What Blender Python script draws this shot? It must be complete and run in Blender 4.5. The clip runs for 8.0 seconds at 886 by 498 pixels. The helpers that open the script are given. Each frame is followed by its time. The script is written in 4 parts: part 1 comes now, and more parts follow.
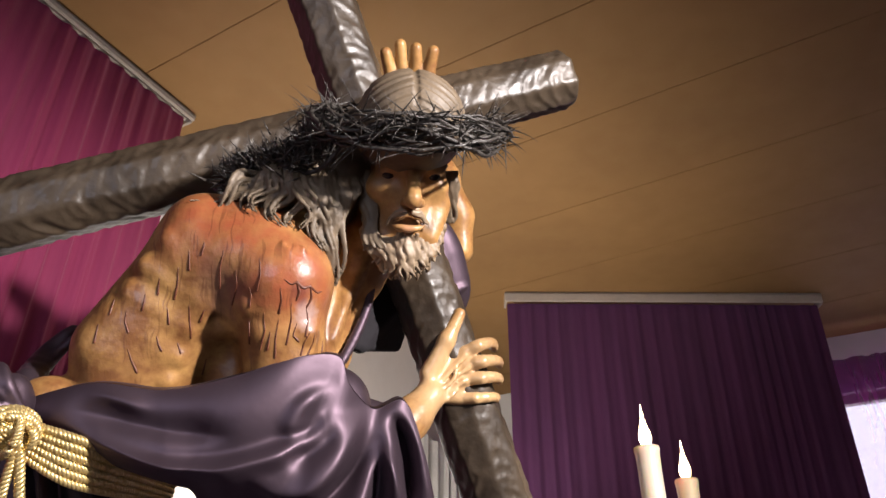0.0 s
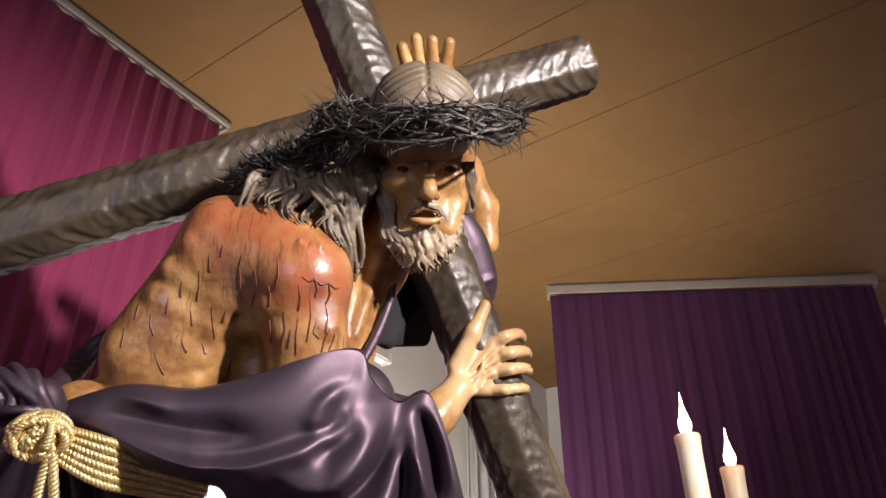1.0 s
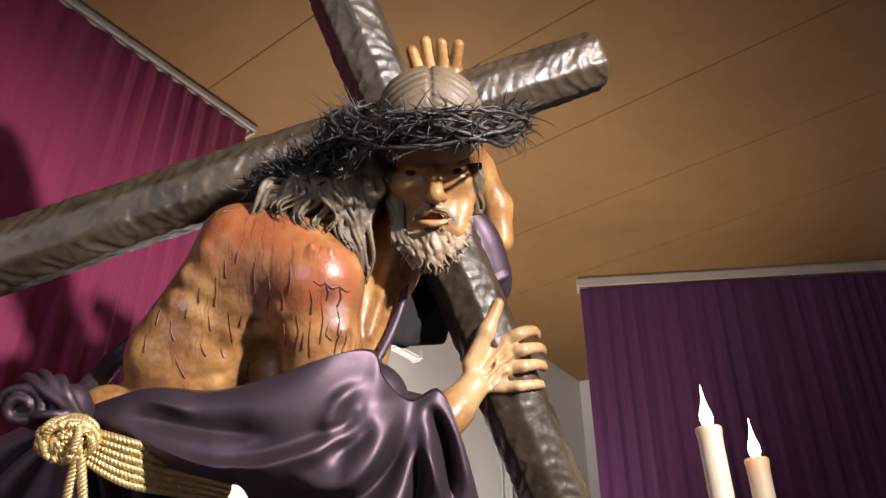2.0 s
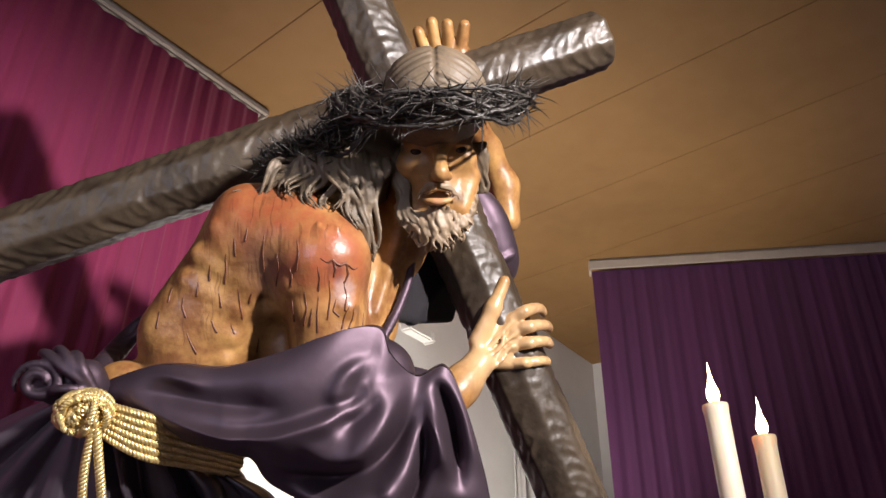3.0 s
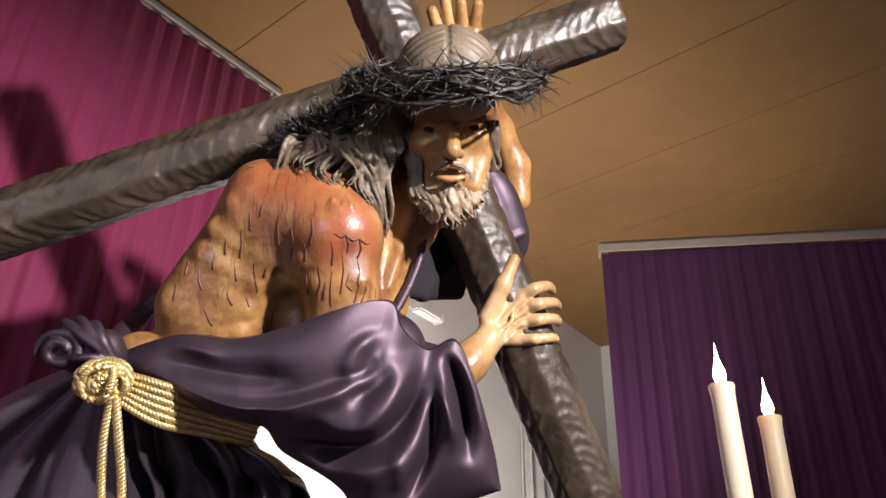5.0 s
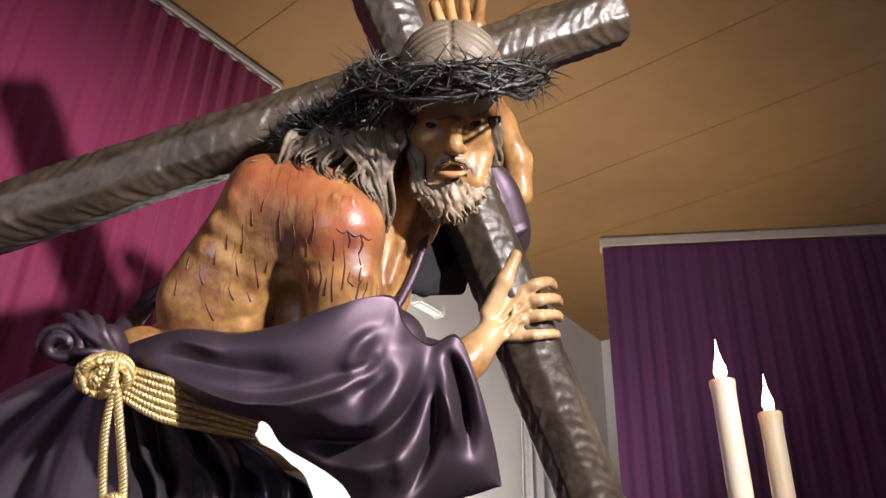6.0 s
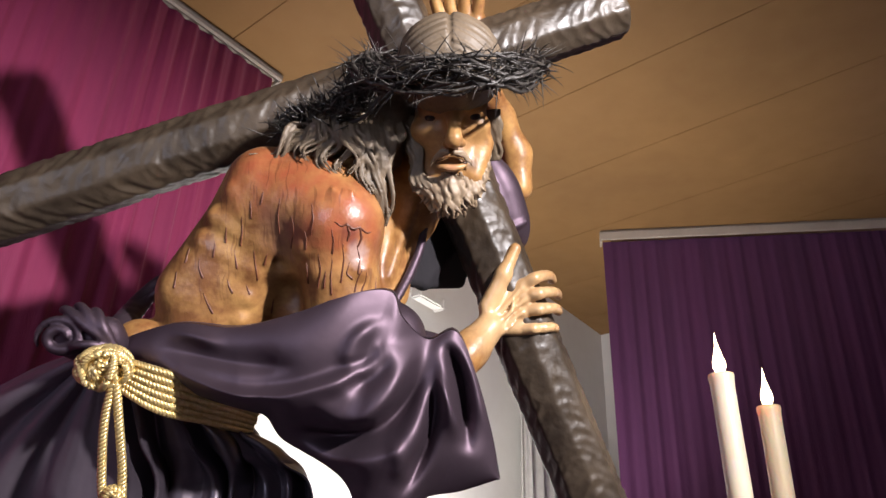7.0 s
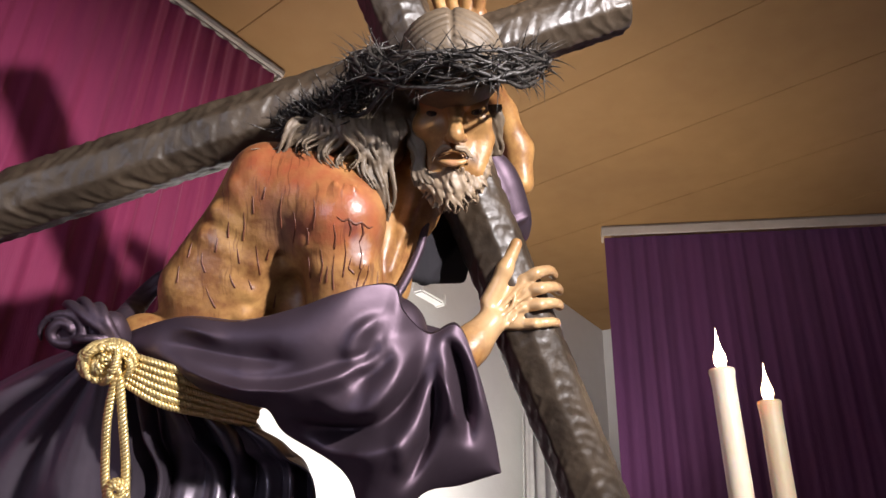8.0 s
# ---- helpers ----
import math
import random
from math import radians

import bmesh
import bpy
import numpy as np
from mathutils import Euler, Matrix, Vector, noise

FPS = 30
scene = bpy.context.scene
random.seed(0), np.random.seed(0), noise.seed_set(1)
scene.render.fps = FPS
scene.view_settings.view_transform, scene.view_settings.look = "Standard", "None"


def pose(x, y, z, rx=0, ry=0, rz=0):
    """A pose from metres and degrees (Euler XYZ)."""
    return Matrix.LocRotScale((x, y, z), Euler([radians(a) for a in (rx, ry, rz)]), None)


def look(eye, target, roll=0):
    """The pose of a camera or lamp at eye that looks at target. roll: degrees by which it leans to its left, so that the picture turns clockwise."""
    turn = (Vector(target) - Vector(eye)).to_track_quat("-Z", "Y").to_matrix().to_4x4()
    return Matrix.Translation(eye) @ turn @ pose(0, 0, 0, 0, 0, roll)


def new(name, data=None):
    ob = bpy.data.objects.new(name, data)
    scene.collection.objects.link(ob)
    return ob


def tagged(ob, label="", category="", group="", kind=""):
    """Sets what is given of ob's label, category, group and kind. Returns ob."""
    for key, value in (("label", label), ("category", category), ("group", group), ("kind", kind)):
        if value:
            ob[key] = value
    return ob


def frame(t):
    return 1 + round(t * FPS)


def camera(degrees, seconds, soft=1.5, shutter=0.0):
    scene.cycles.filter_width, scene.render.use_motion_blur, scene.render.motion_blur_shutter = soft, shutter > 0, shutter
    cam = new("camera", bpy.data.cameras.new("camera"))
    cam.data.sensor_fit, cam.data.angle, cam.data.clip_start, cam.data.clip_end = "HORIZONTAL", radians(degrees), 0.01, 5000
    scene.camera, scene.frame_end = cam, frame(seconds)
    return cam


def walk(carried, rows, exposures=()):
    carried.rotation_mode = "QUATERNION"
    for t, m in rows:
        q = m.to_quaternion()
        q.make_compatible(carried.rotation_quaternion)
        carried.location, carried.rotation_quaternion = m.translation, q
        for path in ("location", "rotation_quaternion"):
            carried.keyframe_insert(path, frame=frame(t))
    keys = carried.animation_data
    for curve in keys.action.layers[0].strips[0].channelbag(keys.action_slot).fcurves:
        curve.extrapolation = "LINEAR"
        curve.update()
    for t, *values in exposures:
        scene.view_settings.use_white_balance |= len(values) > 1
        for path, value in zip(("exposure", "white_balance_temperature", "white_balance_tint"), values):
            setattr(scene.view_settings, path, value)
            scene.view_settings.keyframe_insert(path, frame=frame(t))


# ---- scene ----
cam = camera(59.7, 8.0)
PATH = [
    (0, (-0.034, 0.134, 1.682), (-0.144, 1.836, 2.726), 0.4),
    (0.5, (-0.015, 0.142, 1.681), (-0.175, 1.842, 2.723), 0.1),
    (1, (0.008, 0.148, 1.679), (-0.224, 1.842, 2.716), 0.1),
    (2.5, (0.063, 0.123, 1.669), (-0.282, 1.814, 2.68), 0.3),
    (3, (0.066, 0.123, 1.657), (-0.296, 1.822, 2.648), 0.5),
    (3.5, (0.064, 0.119, 1.649), (-0.309, 1.824, 2.627), 0.7),
    (4, (0.066, 0.112, 1.646), (-0.316, 1.816, 2.621), 1.0),
    (4.5, (0.066, 0.111, 1.639), (-0.321, 1.821, 2.602), 1.3),
    (6, (0.065, 0.109, 1.644), (-0.329, 1.833, 2.579), 1.8),
    (6.5, (0.064, 0.111, 1.645), (-0.33, 1.838, 2.573), 1.9),
    (7, (0.067, 0.11, 1.644), (-0.329, 1.841, 2.564), 1.9),
    (7.5, (0.067, 0.107, 1.642), (-0.331, 1.841, 2.557), 2.0),
    (8, (0.068, 0.107, 1.641), (-0.333, 1.842, 2.551), 2.0),
]
walk(cam, [(t, look(eye, target, roll)) for t, eye, target, roll in PATH], exposures=[(0, 0, 6320, 15), (3, 0, 6250, 15), (6, 0, 6060, 15), (8, 0, 6040, 15)])

# ---- light: a spotlight on the image, warm room lamps behind, an added fill ----
world = bpy.data.worlds.new("room_air")
world.use_nodes = True
world.node_tree.nodes["Background"].inputs[0].default_value = (0.5, 0.4, 0.35, 1)
world.node_tree.nodes["Background"].inputs[1].default_value = 0.02
scene.world = world


def lamp(name, kind, m, energy, colour, **settings):
    data = bpy.data.lights.new(name, kind)
    data.energy, data.color = energy, colour
    if "size" in settings:
        data.shape, data.size = "DISK", settings["size"]
    if "radius" in settings:
        data.shadow_soft_size = settings["radius"]
    if "cone" in settings:
        data.spot_size, data.spot_blend = radians(settings["cone"]), settings["blend"]
    ob = new(name, data)
    ob.matrix_world = m
    return ob


lamp("spotlight", "SPOT", look((1.613, -0.184, 2.67), (-0.7, 1.35, 1.95)), 650, (1.0, 0.93, 0.86), radius=0.05, cone=66, blend=0.7)
lamp("uplight", "SPOT", look((-0.42, 3.2, 1.25), (-0.75, 3.75, 3.2)), 250, (1.0, 0.92, 0.8), radius=0.12, cone=112, blend=0.85)
# added bluish fill from behind that lifts the darks; no source known there
lamp("fill_light", "AREA", look((-1.32, -2.93, 2.0), (-0.2, 1.2, 2.0)), 38, (0.84, 0.87, 1.0), size=2.0)

# ---- materials ----
MATS = {}


def mat(name, colour, rough=0.6, metal=0.0, second=None, scale=8.0, stretch=(1, 1, 1), mix=0.5, bump=0.0, bump_scale=40.0,
        coat=0.0, sheen=0.0, spec=0.5, rough_var=0.1, aniso=0.0, detail=6):
    """A surface of two colours mixed by broad and fine noise, with uneven gloss and fine relief."""
    if name in MATS:
        return MATS[name]
    m = bpy.data.materials.new(name)
    m.use_nodes = True
    t, n = m.node_tree, m.node_tree.nodes
    p = n["Principled BSDF"]
    co = n.new("ShaderNodeTexCoord")
    mp = n.new("ShaderNodeMapping")
    mp.inputs["Scale"].default_value = stretch
    t.links.new(co.outputs["Object"], mp.inputs[0])
    big, fine = n.new("ShaderNodeTexNoise"), n.new("ShaderNodeTexNoise")
    for node, s in ((big, scale), (fine, scale * 7)):
        node.inputs["Scale"].default_value, node.inputs["Detail"].default_value = s, detail
        t.links.new(mp.outputs[0], node.inputs["Vector"])
    add = n.new("ShaderNodeMath")
    add.operation = "MULTIPLY_ADD"
    t.links.new(fine.outputs[0], add.inputs[0])
    add.inputs[1].default_value = 0.35
    t.links.new(big.outputs[0], add.inputs[2])
    ramp = n.new("ShaderNodeMapRange")
    ramp.inputs["From Min"].default_value, ramp.inputs["From Max"].default_value = 0.45, 0.9
    t.links.new(add.outputs[0], ramp.inputs["Value"])
    mx = n.new("ShaderNodeMix")
    mx.data_type = "RGBA"
    mx.inputs["A"].default_value = (*colour, 1)
    mx.inputs["B"].default_value = (*(second or [c * 0.7 for c in colour]), 1)
    sc = n.new("ShaderNodeMath")
    sc.operation = "MULTIPLY"
    sc.inputs[1].default_value = mix * 2
    sc.use_clamp = True
    t.links.new(ramp.outputs[0], sc.inputs[0])
    t.links.new(sc.outputs[0], mx.inputs["Factor"])
    t.links.new(mx.outputs["Result"], p.inputs["Base Color"])
    rr = n.new("ShaderNodeMapRange")
    rr.inputs["To Min"].default_value, rr.inputs["To Max"].default_value = max(0.02, rough - rough_var), min(1, rough + rough_var)
    t.links.new(fine.outputs[0], rr.inputs["Value"])
    t.links.new(rr.outputs[0], p.inputs["Roughness"])
    p.inputs["Metallic"].default_value = metal
    p.inputs["Specular IOR Level"].default_value = spec
    p.inputs["Coat Weight"].default_value = coat
    p.inputs["Coat Roughness"].default_value = 0.15
    p.inputs["Sheen Weight"].default_value = sheen
    p.inputs["Anisotropic"].default_value = aniso
    if bump:
        bn, b = n.new("ShaderNodeTexNoise"), n.new("ShaderNodeBump")
        bn.inputs["Scale"].default_value, bn.inputs["Detail"].default_value = bump_scale, 5
        t.links.new(mp.outputs[0], bn.inputs["Vector"])
        t.links.new(bn.outputs[0], b.inputs["Height"])
        b.inputs["Strength"].default_value, b.inputs["Distance"].default_value = bump, 0.01
        t.links.new(b.outputs[0], p.inputs["Normal"])
    MATS[name] = m
    return m


def glow(name, colour, strength):
    m = bpy.data.materials.new(name)
    m.use_nodes = True
    p = m.node_tree.nodes["Principled BSDF"]
    p.inputs["Base Color"].default_value = (*colour, 1)
    p.inputs["Emission Color"].default_value = (*colour, 1)
    p.inputs["Emission Strength"].default_value = strength
    return m


WALL = mat("white_wall", (0.8, 0.79, 0.76), 0.7, second=(0.72, 0.7, 0.67), scale=1.5, bump=0.15, bump_scale=60)
CEIL = mat("tan_ceiling", (0.3, 0.163, 0.052), 0.75, second=(0.235, 0.126, 0.041), scale=1.2, bump=0.1, bump_scale=25)
SEAM = mat("ceiling_seam", (0.4, 0.23, 0.08), 0.8)
PELMET = mat("pelmet_white", (0.56, 0.5, 0.43), 0.5, second=(0.45, 0.4, 0.34), scale=6)
CURTAIN = mat("purple_curtain", (0.26, 0.02, 0.082), 0.75, second=(0.2, 0.017, 0.068), scale=5, stretch=(1, 1, 0.15), sheen=0.1, bump=0.2, bump_scale=250)
DIM_CURTAIN = mat("dim_purple_curtain", (0.1, 0.022, 0.094), 0.75, second=(0.075, 0.017, 0.073), scale=5, stretch=(1, 1, 0.15), sheen=0.1, bump=0.2, bump_scale=250)
FLOOR = mat("floor_tile", (0.2, 0.16, 0.13), 0.4, second=(0.15, 0.12, 0.1), scale=3)
WOOD = mat("dark_cross_wood", (0.028, 0.02, 0.0135), 0.41, second=(0.074, 0.053, 0.034), scale=9, bump=0.22, bump_scale=40, rough_var=0.22)
SATIN = mat("purple_satin", (0.105, 0.074, 0.095), 0.54, metal=0.85, second=(0.082, 0.058, 0.074), scale=5, bump=0.1, bump_scale=22, rough_var=0.06)
BLACK = mat("black_satin", (0.1, 0.08, 0.1), 0.36, metal=0.6, second=(0.06, 0.048, 0.062), scale=6, rough_var=0.05, spec=0.8)
SHEEN_SATIN = mat("sheen_purple_satin", (0.18, 0.146, 0.178), 0.5, metal=0.5, second=(0.13, 0.106, 0.13), scale=5, bump=0.1, bump_scale=20, rough_var=0.05)
NECK_SHADE = mat("neck_shade_black", (0.008, 0.006, 0.009), 0.9, second=(0.012, 0.01, 0.013), scale=9)
HAIR = mat("painted_hair", (0.185, 0.136, 0.086), 0.55, second=(0.1, 0.073, 0.046), scale=22, bump=0.08, bump_scale=180, rough_var=0.1)

BEARD = mat("painted_beard", (0.31, 0.23, 0.145), 0.5, second=(0.15, 0.1, 0.06), scale=25, bump=0.08, bump_scale=180, rough_var=0.1)
BLOOD = mat("dark_red_paint", (0.085, 0.022, 0.01), 0.5, second=(0.13, 0.04, 0.016), scale=30)


BODY_RIGHT, BODY_UP = (0.9773, 0.2096, 0.0311), (0.0684, -0.4510, 0.8899)


def skin_material():
    """Polychrome wood: tan flesh with darker patches, raw red shoulders and thin dark runs of painted blood."""
    m = mat("painted_skin", (0.47, 0.26, 0.085), 0.4, second=(0.19, 0.078, 0.025), scale=14, mix=0.62, bump=0.22, bump_scale=42, rough_var=0.12)
    t, n = m.node_tree, m.node_tree.nodes
    p = n["Principled BSDF"]
    base = p.inputs["Base Color"].links[0].from_socket
    co = [x for x in n if x.bl_idname == "ShaderNodeTexCoord"][0].outputs["Object"]

    def math_node(op, a, b=None, clamp=False):
        x = n.new("ShaderNodeMath")
        x.operation, x.use_clamp = op, clamp
        for k, v in enumerate((a, b)):
            if v is None:
                continue
            if isinstance(v, (int, float)):
                x.inputs[k].default_value = v
            else:
                t.links.new(v, x.inputs[k])
        return x.outputs[0]

    def noise_at(scale, stretch=(1, 1, 1), detail=4):
        mp, x = n.new("ShaderNodeMapping"), n.new("ShaderNodeTexNoise")
        mp.inputs["Scale"].default_value = stretch
        t.links.new(co, mp.inputs[0])
        t.links.new(mp.outputs[0], x.inputs["Vector"])
        x.inputs["Scale"].default_value, x.inputs["Detail"].default_value = scale, detail
        return x.outputs[0]

    def zone(centre, inner, outer, ragged=0.09):
        d = n.new("ShaderNodeVectorMath")
        d.operation = "DISTANCE"
        t.links.new(co, d.inputs[0])
        d.inputs[1].default_value = centre
        x = n.new("ShaderNodeMapRange")
        x.inputs["From Min"].default_value, x.inputs["From Max"].default_value = outer, inner
        t.links.new(math_node("ADD", d.outputs["Value"], math_node("MULTIPLY", math_node("SUBTRACT", noise_at(18 if ragged > 0.05 else 70), 0.5), ragged)), x.inputs["Value"])
        return x.outputs[0]

    def over(below, colour, factor):
        x = n.new("ShaderNodeMix")
        x.data_type = "RGBA"
        t.links.new(below, x.inputs["A"])
        x.inputs["B"].default_value = (*colour, 1)
        t.links.new(factor, x.inputs["Factor"])
        return x.outputs["Result"]

    raw = math_node("MAXIMUM", zone((-0.307, 1.039, 2.204), 0.045, 0.1), math_node("MAXIMUM", zone((-0.434, 1.034, 2.289), 0.035, 0.085), zone((-0.366, 1.044, 2.278), 0.035, 0.085)), True)
    colour = over(base, (0.3, 0.08, 0.032), math_node("MULTIPLY", math_node("MULTIPLY", raw, 1.5), noise_at(30), True))
    bruise = zone((-0.398, 1.056, 2.197), 0.015, 0.06)
    colour = over(colour, (0.2, 0.1, 0.07), math_node("MULTIPLY", bruise, 0.6))
    body = zone((-0.416, 1.091, 2.188), 0.17, 0.24)
    runs = n.new("ShaderNodeMapRange")
    runs.inputs["From Min"].default_value, runs.inputs["From Max"].default_value = 0.652, 0.675
    axes = []
    for axis in (BODY_RIGHT, BODY_UP):
        dot = n.new("ShaderNodeVectorMath")
        dot.operation = "DOT_PRODUCT"
        t.links.new(co, dot.inputs[0])
        dot.inputs[1].default_value = axis
        axes.append(dot.outputs["Value"])
    plane, streak = n.new("ShaderNodeCombineXYZ"), n.new("ShaderNodeTexNoise")
    t.links.new(math_node("ADD", math_node("MULTIPLY", axes[0], 230), math_node("MULTIPLY", noise_at(25, detail=1), 4.0)), plane.inputs[0])
    t.links.new(math_node("MULTIPLY", axes[1], 15), plane.inputs[1])
    t.links.new(plane.outputs[0], streak.inputs["Vector"])
    streak.inputs["Scale"].default_value, streak.inputs["Detail"].default_value = 1.0, 0
    t.links.new(streak.outputs[0], runs.inputs["Value"])
    gate = n.new("ShaderNodeMapRange")
    gate.inputs["From Min"].default_value, gate.inputs["From Max"].default_value = 0.47, 0.56
    t.links.new(noise_at(10), gate.inputs["Value"])
    blood = math_node("MULTIPLY", math_node("MULTIPLY", runs.outputs[0], gate.outputs[0]), body, True)
    colour = over(colour, (0.08, 0.02, 0.009), math_node("MULTIPLY", blood, 0.4))
    colour = over(colour, (0.55, 0.34, 0.135), math_node("MULTIPLY", zone((-0.144, 1.068, 2.353), 0.05, 0.075, 0.02), 0.22))
    for x in ((-0.161, 1.082, 2.324), (-0.13, 1.089, 2.326), (-0.177, 1.094, 2.317), (-0.119, 1.106, 2.32)):
        colour = over(colour, (0.13, 0.075, 0.04), math_node("MULTIPLY", zone(x, 0.003, 0.014, 0.006), 0.85))
    colour = over(colour, (0.42, 0.2, 0.11), math_node("MULTIPLY", zone((-0.148, 1.087, 2.303), 0.006, 0.014, 0.003), 0.6))
    for x in ((-0.168, 1.081, 2.312), (-0.159, 1.080, 2.314), (-0.147, 1.081, 2.315), (-0.135, 1.086, 2.315), (-0.128, 1.091, 2.315)):
        colour = over(colour, (0.035, 0.012, 0.008), math_node("MULTIPLY", zone(x, 0.0035, 0.0062, 0.002), 0.95))
    pale = math_node("MAXIMUM", zone((-0.088, 1.396, 2.192), 0.06, 0.13, 0.04), zone((-0.1, 1.403, 2.173), 0.06, 0.12, 0.04))
    colour = over(colour, (0.55, 0.36, 0.18), math_node("MULTIPLY", pale, 0.75))
    torn_glint = zone((-0.279, 1.075, 2.159), 0.01, 0.026, 0.035)
    colour = over(colour, (0.42, 0.3, 0.27), math_node("MULTIPLY", torn_glint, 0.75))
    wound = zone((-0.287, 1.051, 2.18), 0.006, 0.022, 0.03)
    colour = over(colour, (0.14, 0.03, 0.02), math_node("MULTIPLY", wound, 0.8))
    t.links.new(colour, p.inputs["Base Color"])
    t.links.new(math_node("MULTIPLY", math_node("MAXIMUM", math_node("MAXIMUM", raw, pale), math_node("MAXIMUM", torn_glint, blood)), 0.5), p.inputs["Coat Weight"])
    return m


SKIN = skin_material()
EYE = mat("eye_glass", (0.03, 0.02, 0.015), 0.08)
GOLD = mat("gold_cord", (0.64, 0.46, 0.16), 0.38, metal=0.7, second=(0.76, 0.61, 0.3), scale=90, rough_var=0.15)
THORN = mat("thorn_wood", (0.02, 0.017, 0.015), 0.4, second=(0.06, 0.052, 0.044), scale=40, bump=0.4, bump_scale=120, rough_var=0.15)
WAX = mat("candle_wax", (0.7, 0.62, 0.48), 0.45, second=(0.64, 0.53, 0.38), scale=6)
FLAME = glow("flame_bulb", (1.0, 0.7, 0.37), 16.0)
PLATFORM = mat("platform_cloth", (0.05, 0.02, 0.05), 0.7, scale=4)
BRASS = mat("brass", (0.5, 0.36, 0.15), 0.3, metal=1.0)


# ---- building helpers ----
def mesh_object(name, verts, faces, material, parent=None, smooth=True):
    me = bpy.data.meshes.new(name)
    verts, faces = np.asarray(verts, np.float32), np.asarray(faces, np.int32)
    me.vertices.add(len(verts))
    me.vertices.foreach_set("co", verts.ravel())
    k = faces.shape[1]
    me.loops.add(faces.size)
    me.loops.foreach_set("vertex_index", faces.ravel())
    me.polygons.add(len(faces))
    me.polygons.foreach_set("loop_start", np.arange(0, faces.size, k, dtype=np.int32))
    me.update(calc_edges=True)
    me.validate()
    me.polygons.foreach_set("use_smooth", np.full(len(me.polygons), smooth))
    me.materials.append(material)
    ob = new(name, me)
    ob.parent = parent
    return ob


def part(name, bm, material, parent, label=""):
    me = bpy.data.meshes.new(name)
    bm.to_mesh(me)
    bm.free()
    me.materials.append(material)
    ob = new(name, me)
    ob.parent = parent
    return tagged(ob, label) if label else ob


def bm_box(lo, hi, bevel=0.0, m=None):
    bm = bmesh.new()
    bmesh.ops.create_cube(bm, size=1)
    lo, hi = Vector(lo), Vector(hi)
    bmesh.ops.transform(bm, matrix=Matrix.Translation((lo + hi) / 2) @ Matrix.Diagonal((*(hi - lo), 1)), verts=bm.verts)
    if bevel:
        bmesh.ops.bevel(bm, geom=bm.edges[:], offset=bevel, segments=2, affect="EDGES")
    if m is not None:
        bmesh.ops.transform(bm, matrix=m, verts=bm.verts)
    return bm


def bm_lathe(profile, segments=24, m=None):
    bm = bmesh.new()
    rings = [[bm.verts.new((r * math.cos(2 * math.pi * i / segments), r * math.sin(2 * math.pi * i / segments), z)) for i in range(segments)]
             for r, z in profile]
    for a, b in zip(rings, rings[1:]):
        for i in range(segments):
            bm.faces.new((a[i], a[(i + 1) % segments], b[(i + 1) % segments], b[i])).smooth = True
    bm.faces.new(rings[0][::-1])
    bm.faces.new(rings[-1])
    if m is not None:
        bmesh.ops.transform(bm, matrix=m, verts=bm.verts)
    return bm


def empty(name, at=(0, 0, 0)):
    ob = new(name)
    ob.location = at
    ob.empty_display_size = 0.05
    return ob


def smooth_path(points, n):
    """n points along a smooth curve through the given ones."""
    p = np.array(points, float)
    p = np.vstack([2 * p[0] - p[1], p, 2 * p[-1] - p[-2]])
    out = []
    for s in np.linspace(0, len(p) - 3.0001, n):
        i, u = int(s), s - int(s)
        a, b, c, d = p[i:i + 4]
        out.append(0.5 * (2 * b + (c - a) * u + (2 * a - 5 * b + 4 * c - d) * u * u + (3 * b - a - 3 * c + d) * u ** 3))
    return np.array(out)


def tube(path, radius, sides=8):
    """Vertices and quads of a tube along a path; radius is one number or one for each point."""
    p = np.asarray(path, float)
    r = np.broadcast_to(radius, len(p))
    t = np.gradient(p, axis=0)
    t /= np.linalg.norm(t, axis=1)[:, None] + 1e-9
    n = np.zeros_like(p)
    v = np.cross(t[0], (0.3, 0.5, 0.8))
    for i in range(len(p)):
        v = v - t[i] * (v @ t[i])
        v /= np.linalg.norm(v) + 1e-9
        n[i] = v
    b = np.cross(t, n)
    a = np.arange(sides) * 2 * math.pi / sides
    verts = p[:, None] + r[:, None, None] * (np.cos(a)[None, :, None] * n[:, None] + np.sin(a)[None, :, None] * b[:, None])
    i, j = np.meshgrid(np.arange(len(p) - 1), np.arange(sides), indexing="ij")
    k = (j + 1) % sides
    quads = np.stack([i * sides + j, i * sides + k, (i + 1) * sides + k, (i + 1) * sides + j], -1).reshape(-1, 4)
    verts = np.vstack([verts.reshape(-1, 3), p[:1], p[-1:]])
    m, last = len(verts) - 2, (len(p) - 1) * sides
    j = np.arange(sides)
    k = (j + 1) % sides
    caps = np.vstack([np.stack([0 * j + m, k, j, j], -1), np.stack([0 * j + m + 1, last + j, last + k, last + k], -1)])
    return verts, quads, caps


def tube_faces(path, radius, sides=8):
    v, q, c = tube(path, radius, sides)
    return v, np.vstack([np.stack([q[:, 0], q[:, 1], q[:, 2]], -1), np.stack([q[:, 0], q[:, 2], q[:, 3]], -1), c[:, :3]])


def merge(pieces):
    vs, fs, n = [], [], 0
    for v, f in pieces:
        vs.append(v)
        fs.append(np.asarray(f) + n)
        n += len(v)
    return np.vstack(vs), np.vstack(fs)


# ---- carving: solids blended in a grid of distances, then skinned ----
class Carving:
    """Rounded solids, in metres with radii in millimetres, blended into one smooth body."""

    def __init__(self, lo, hi, step):
        self.lo, self.h = np.array(lo, np.float32), step
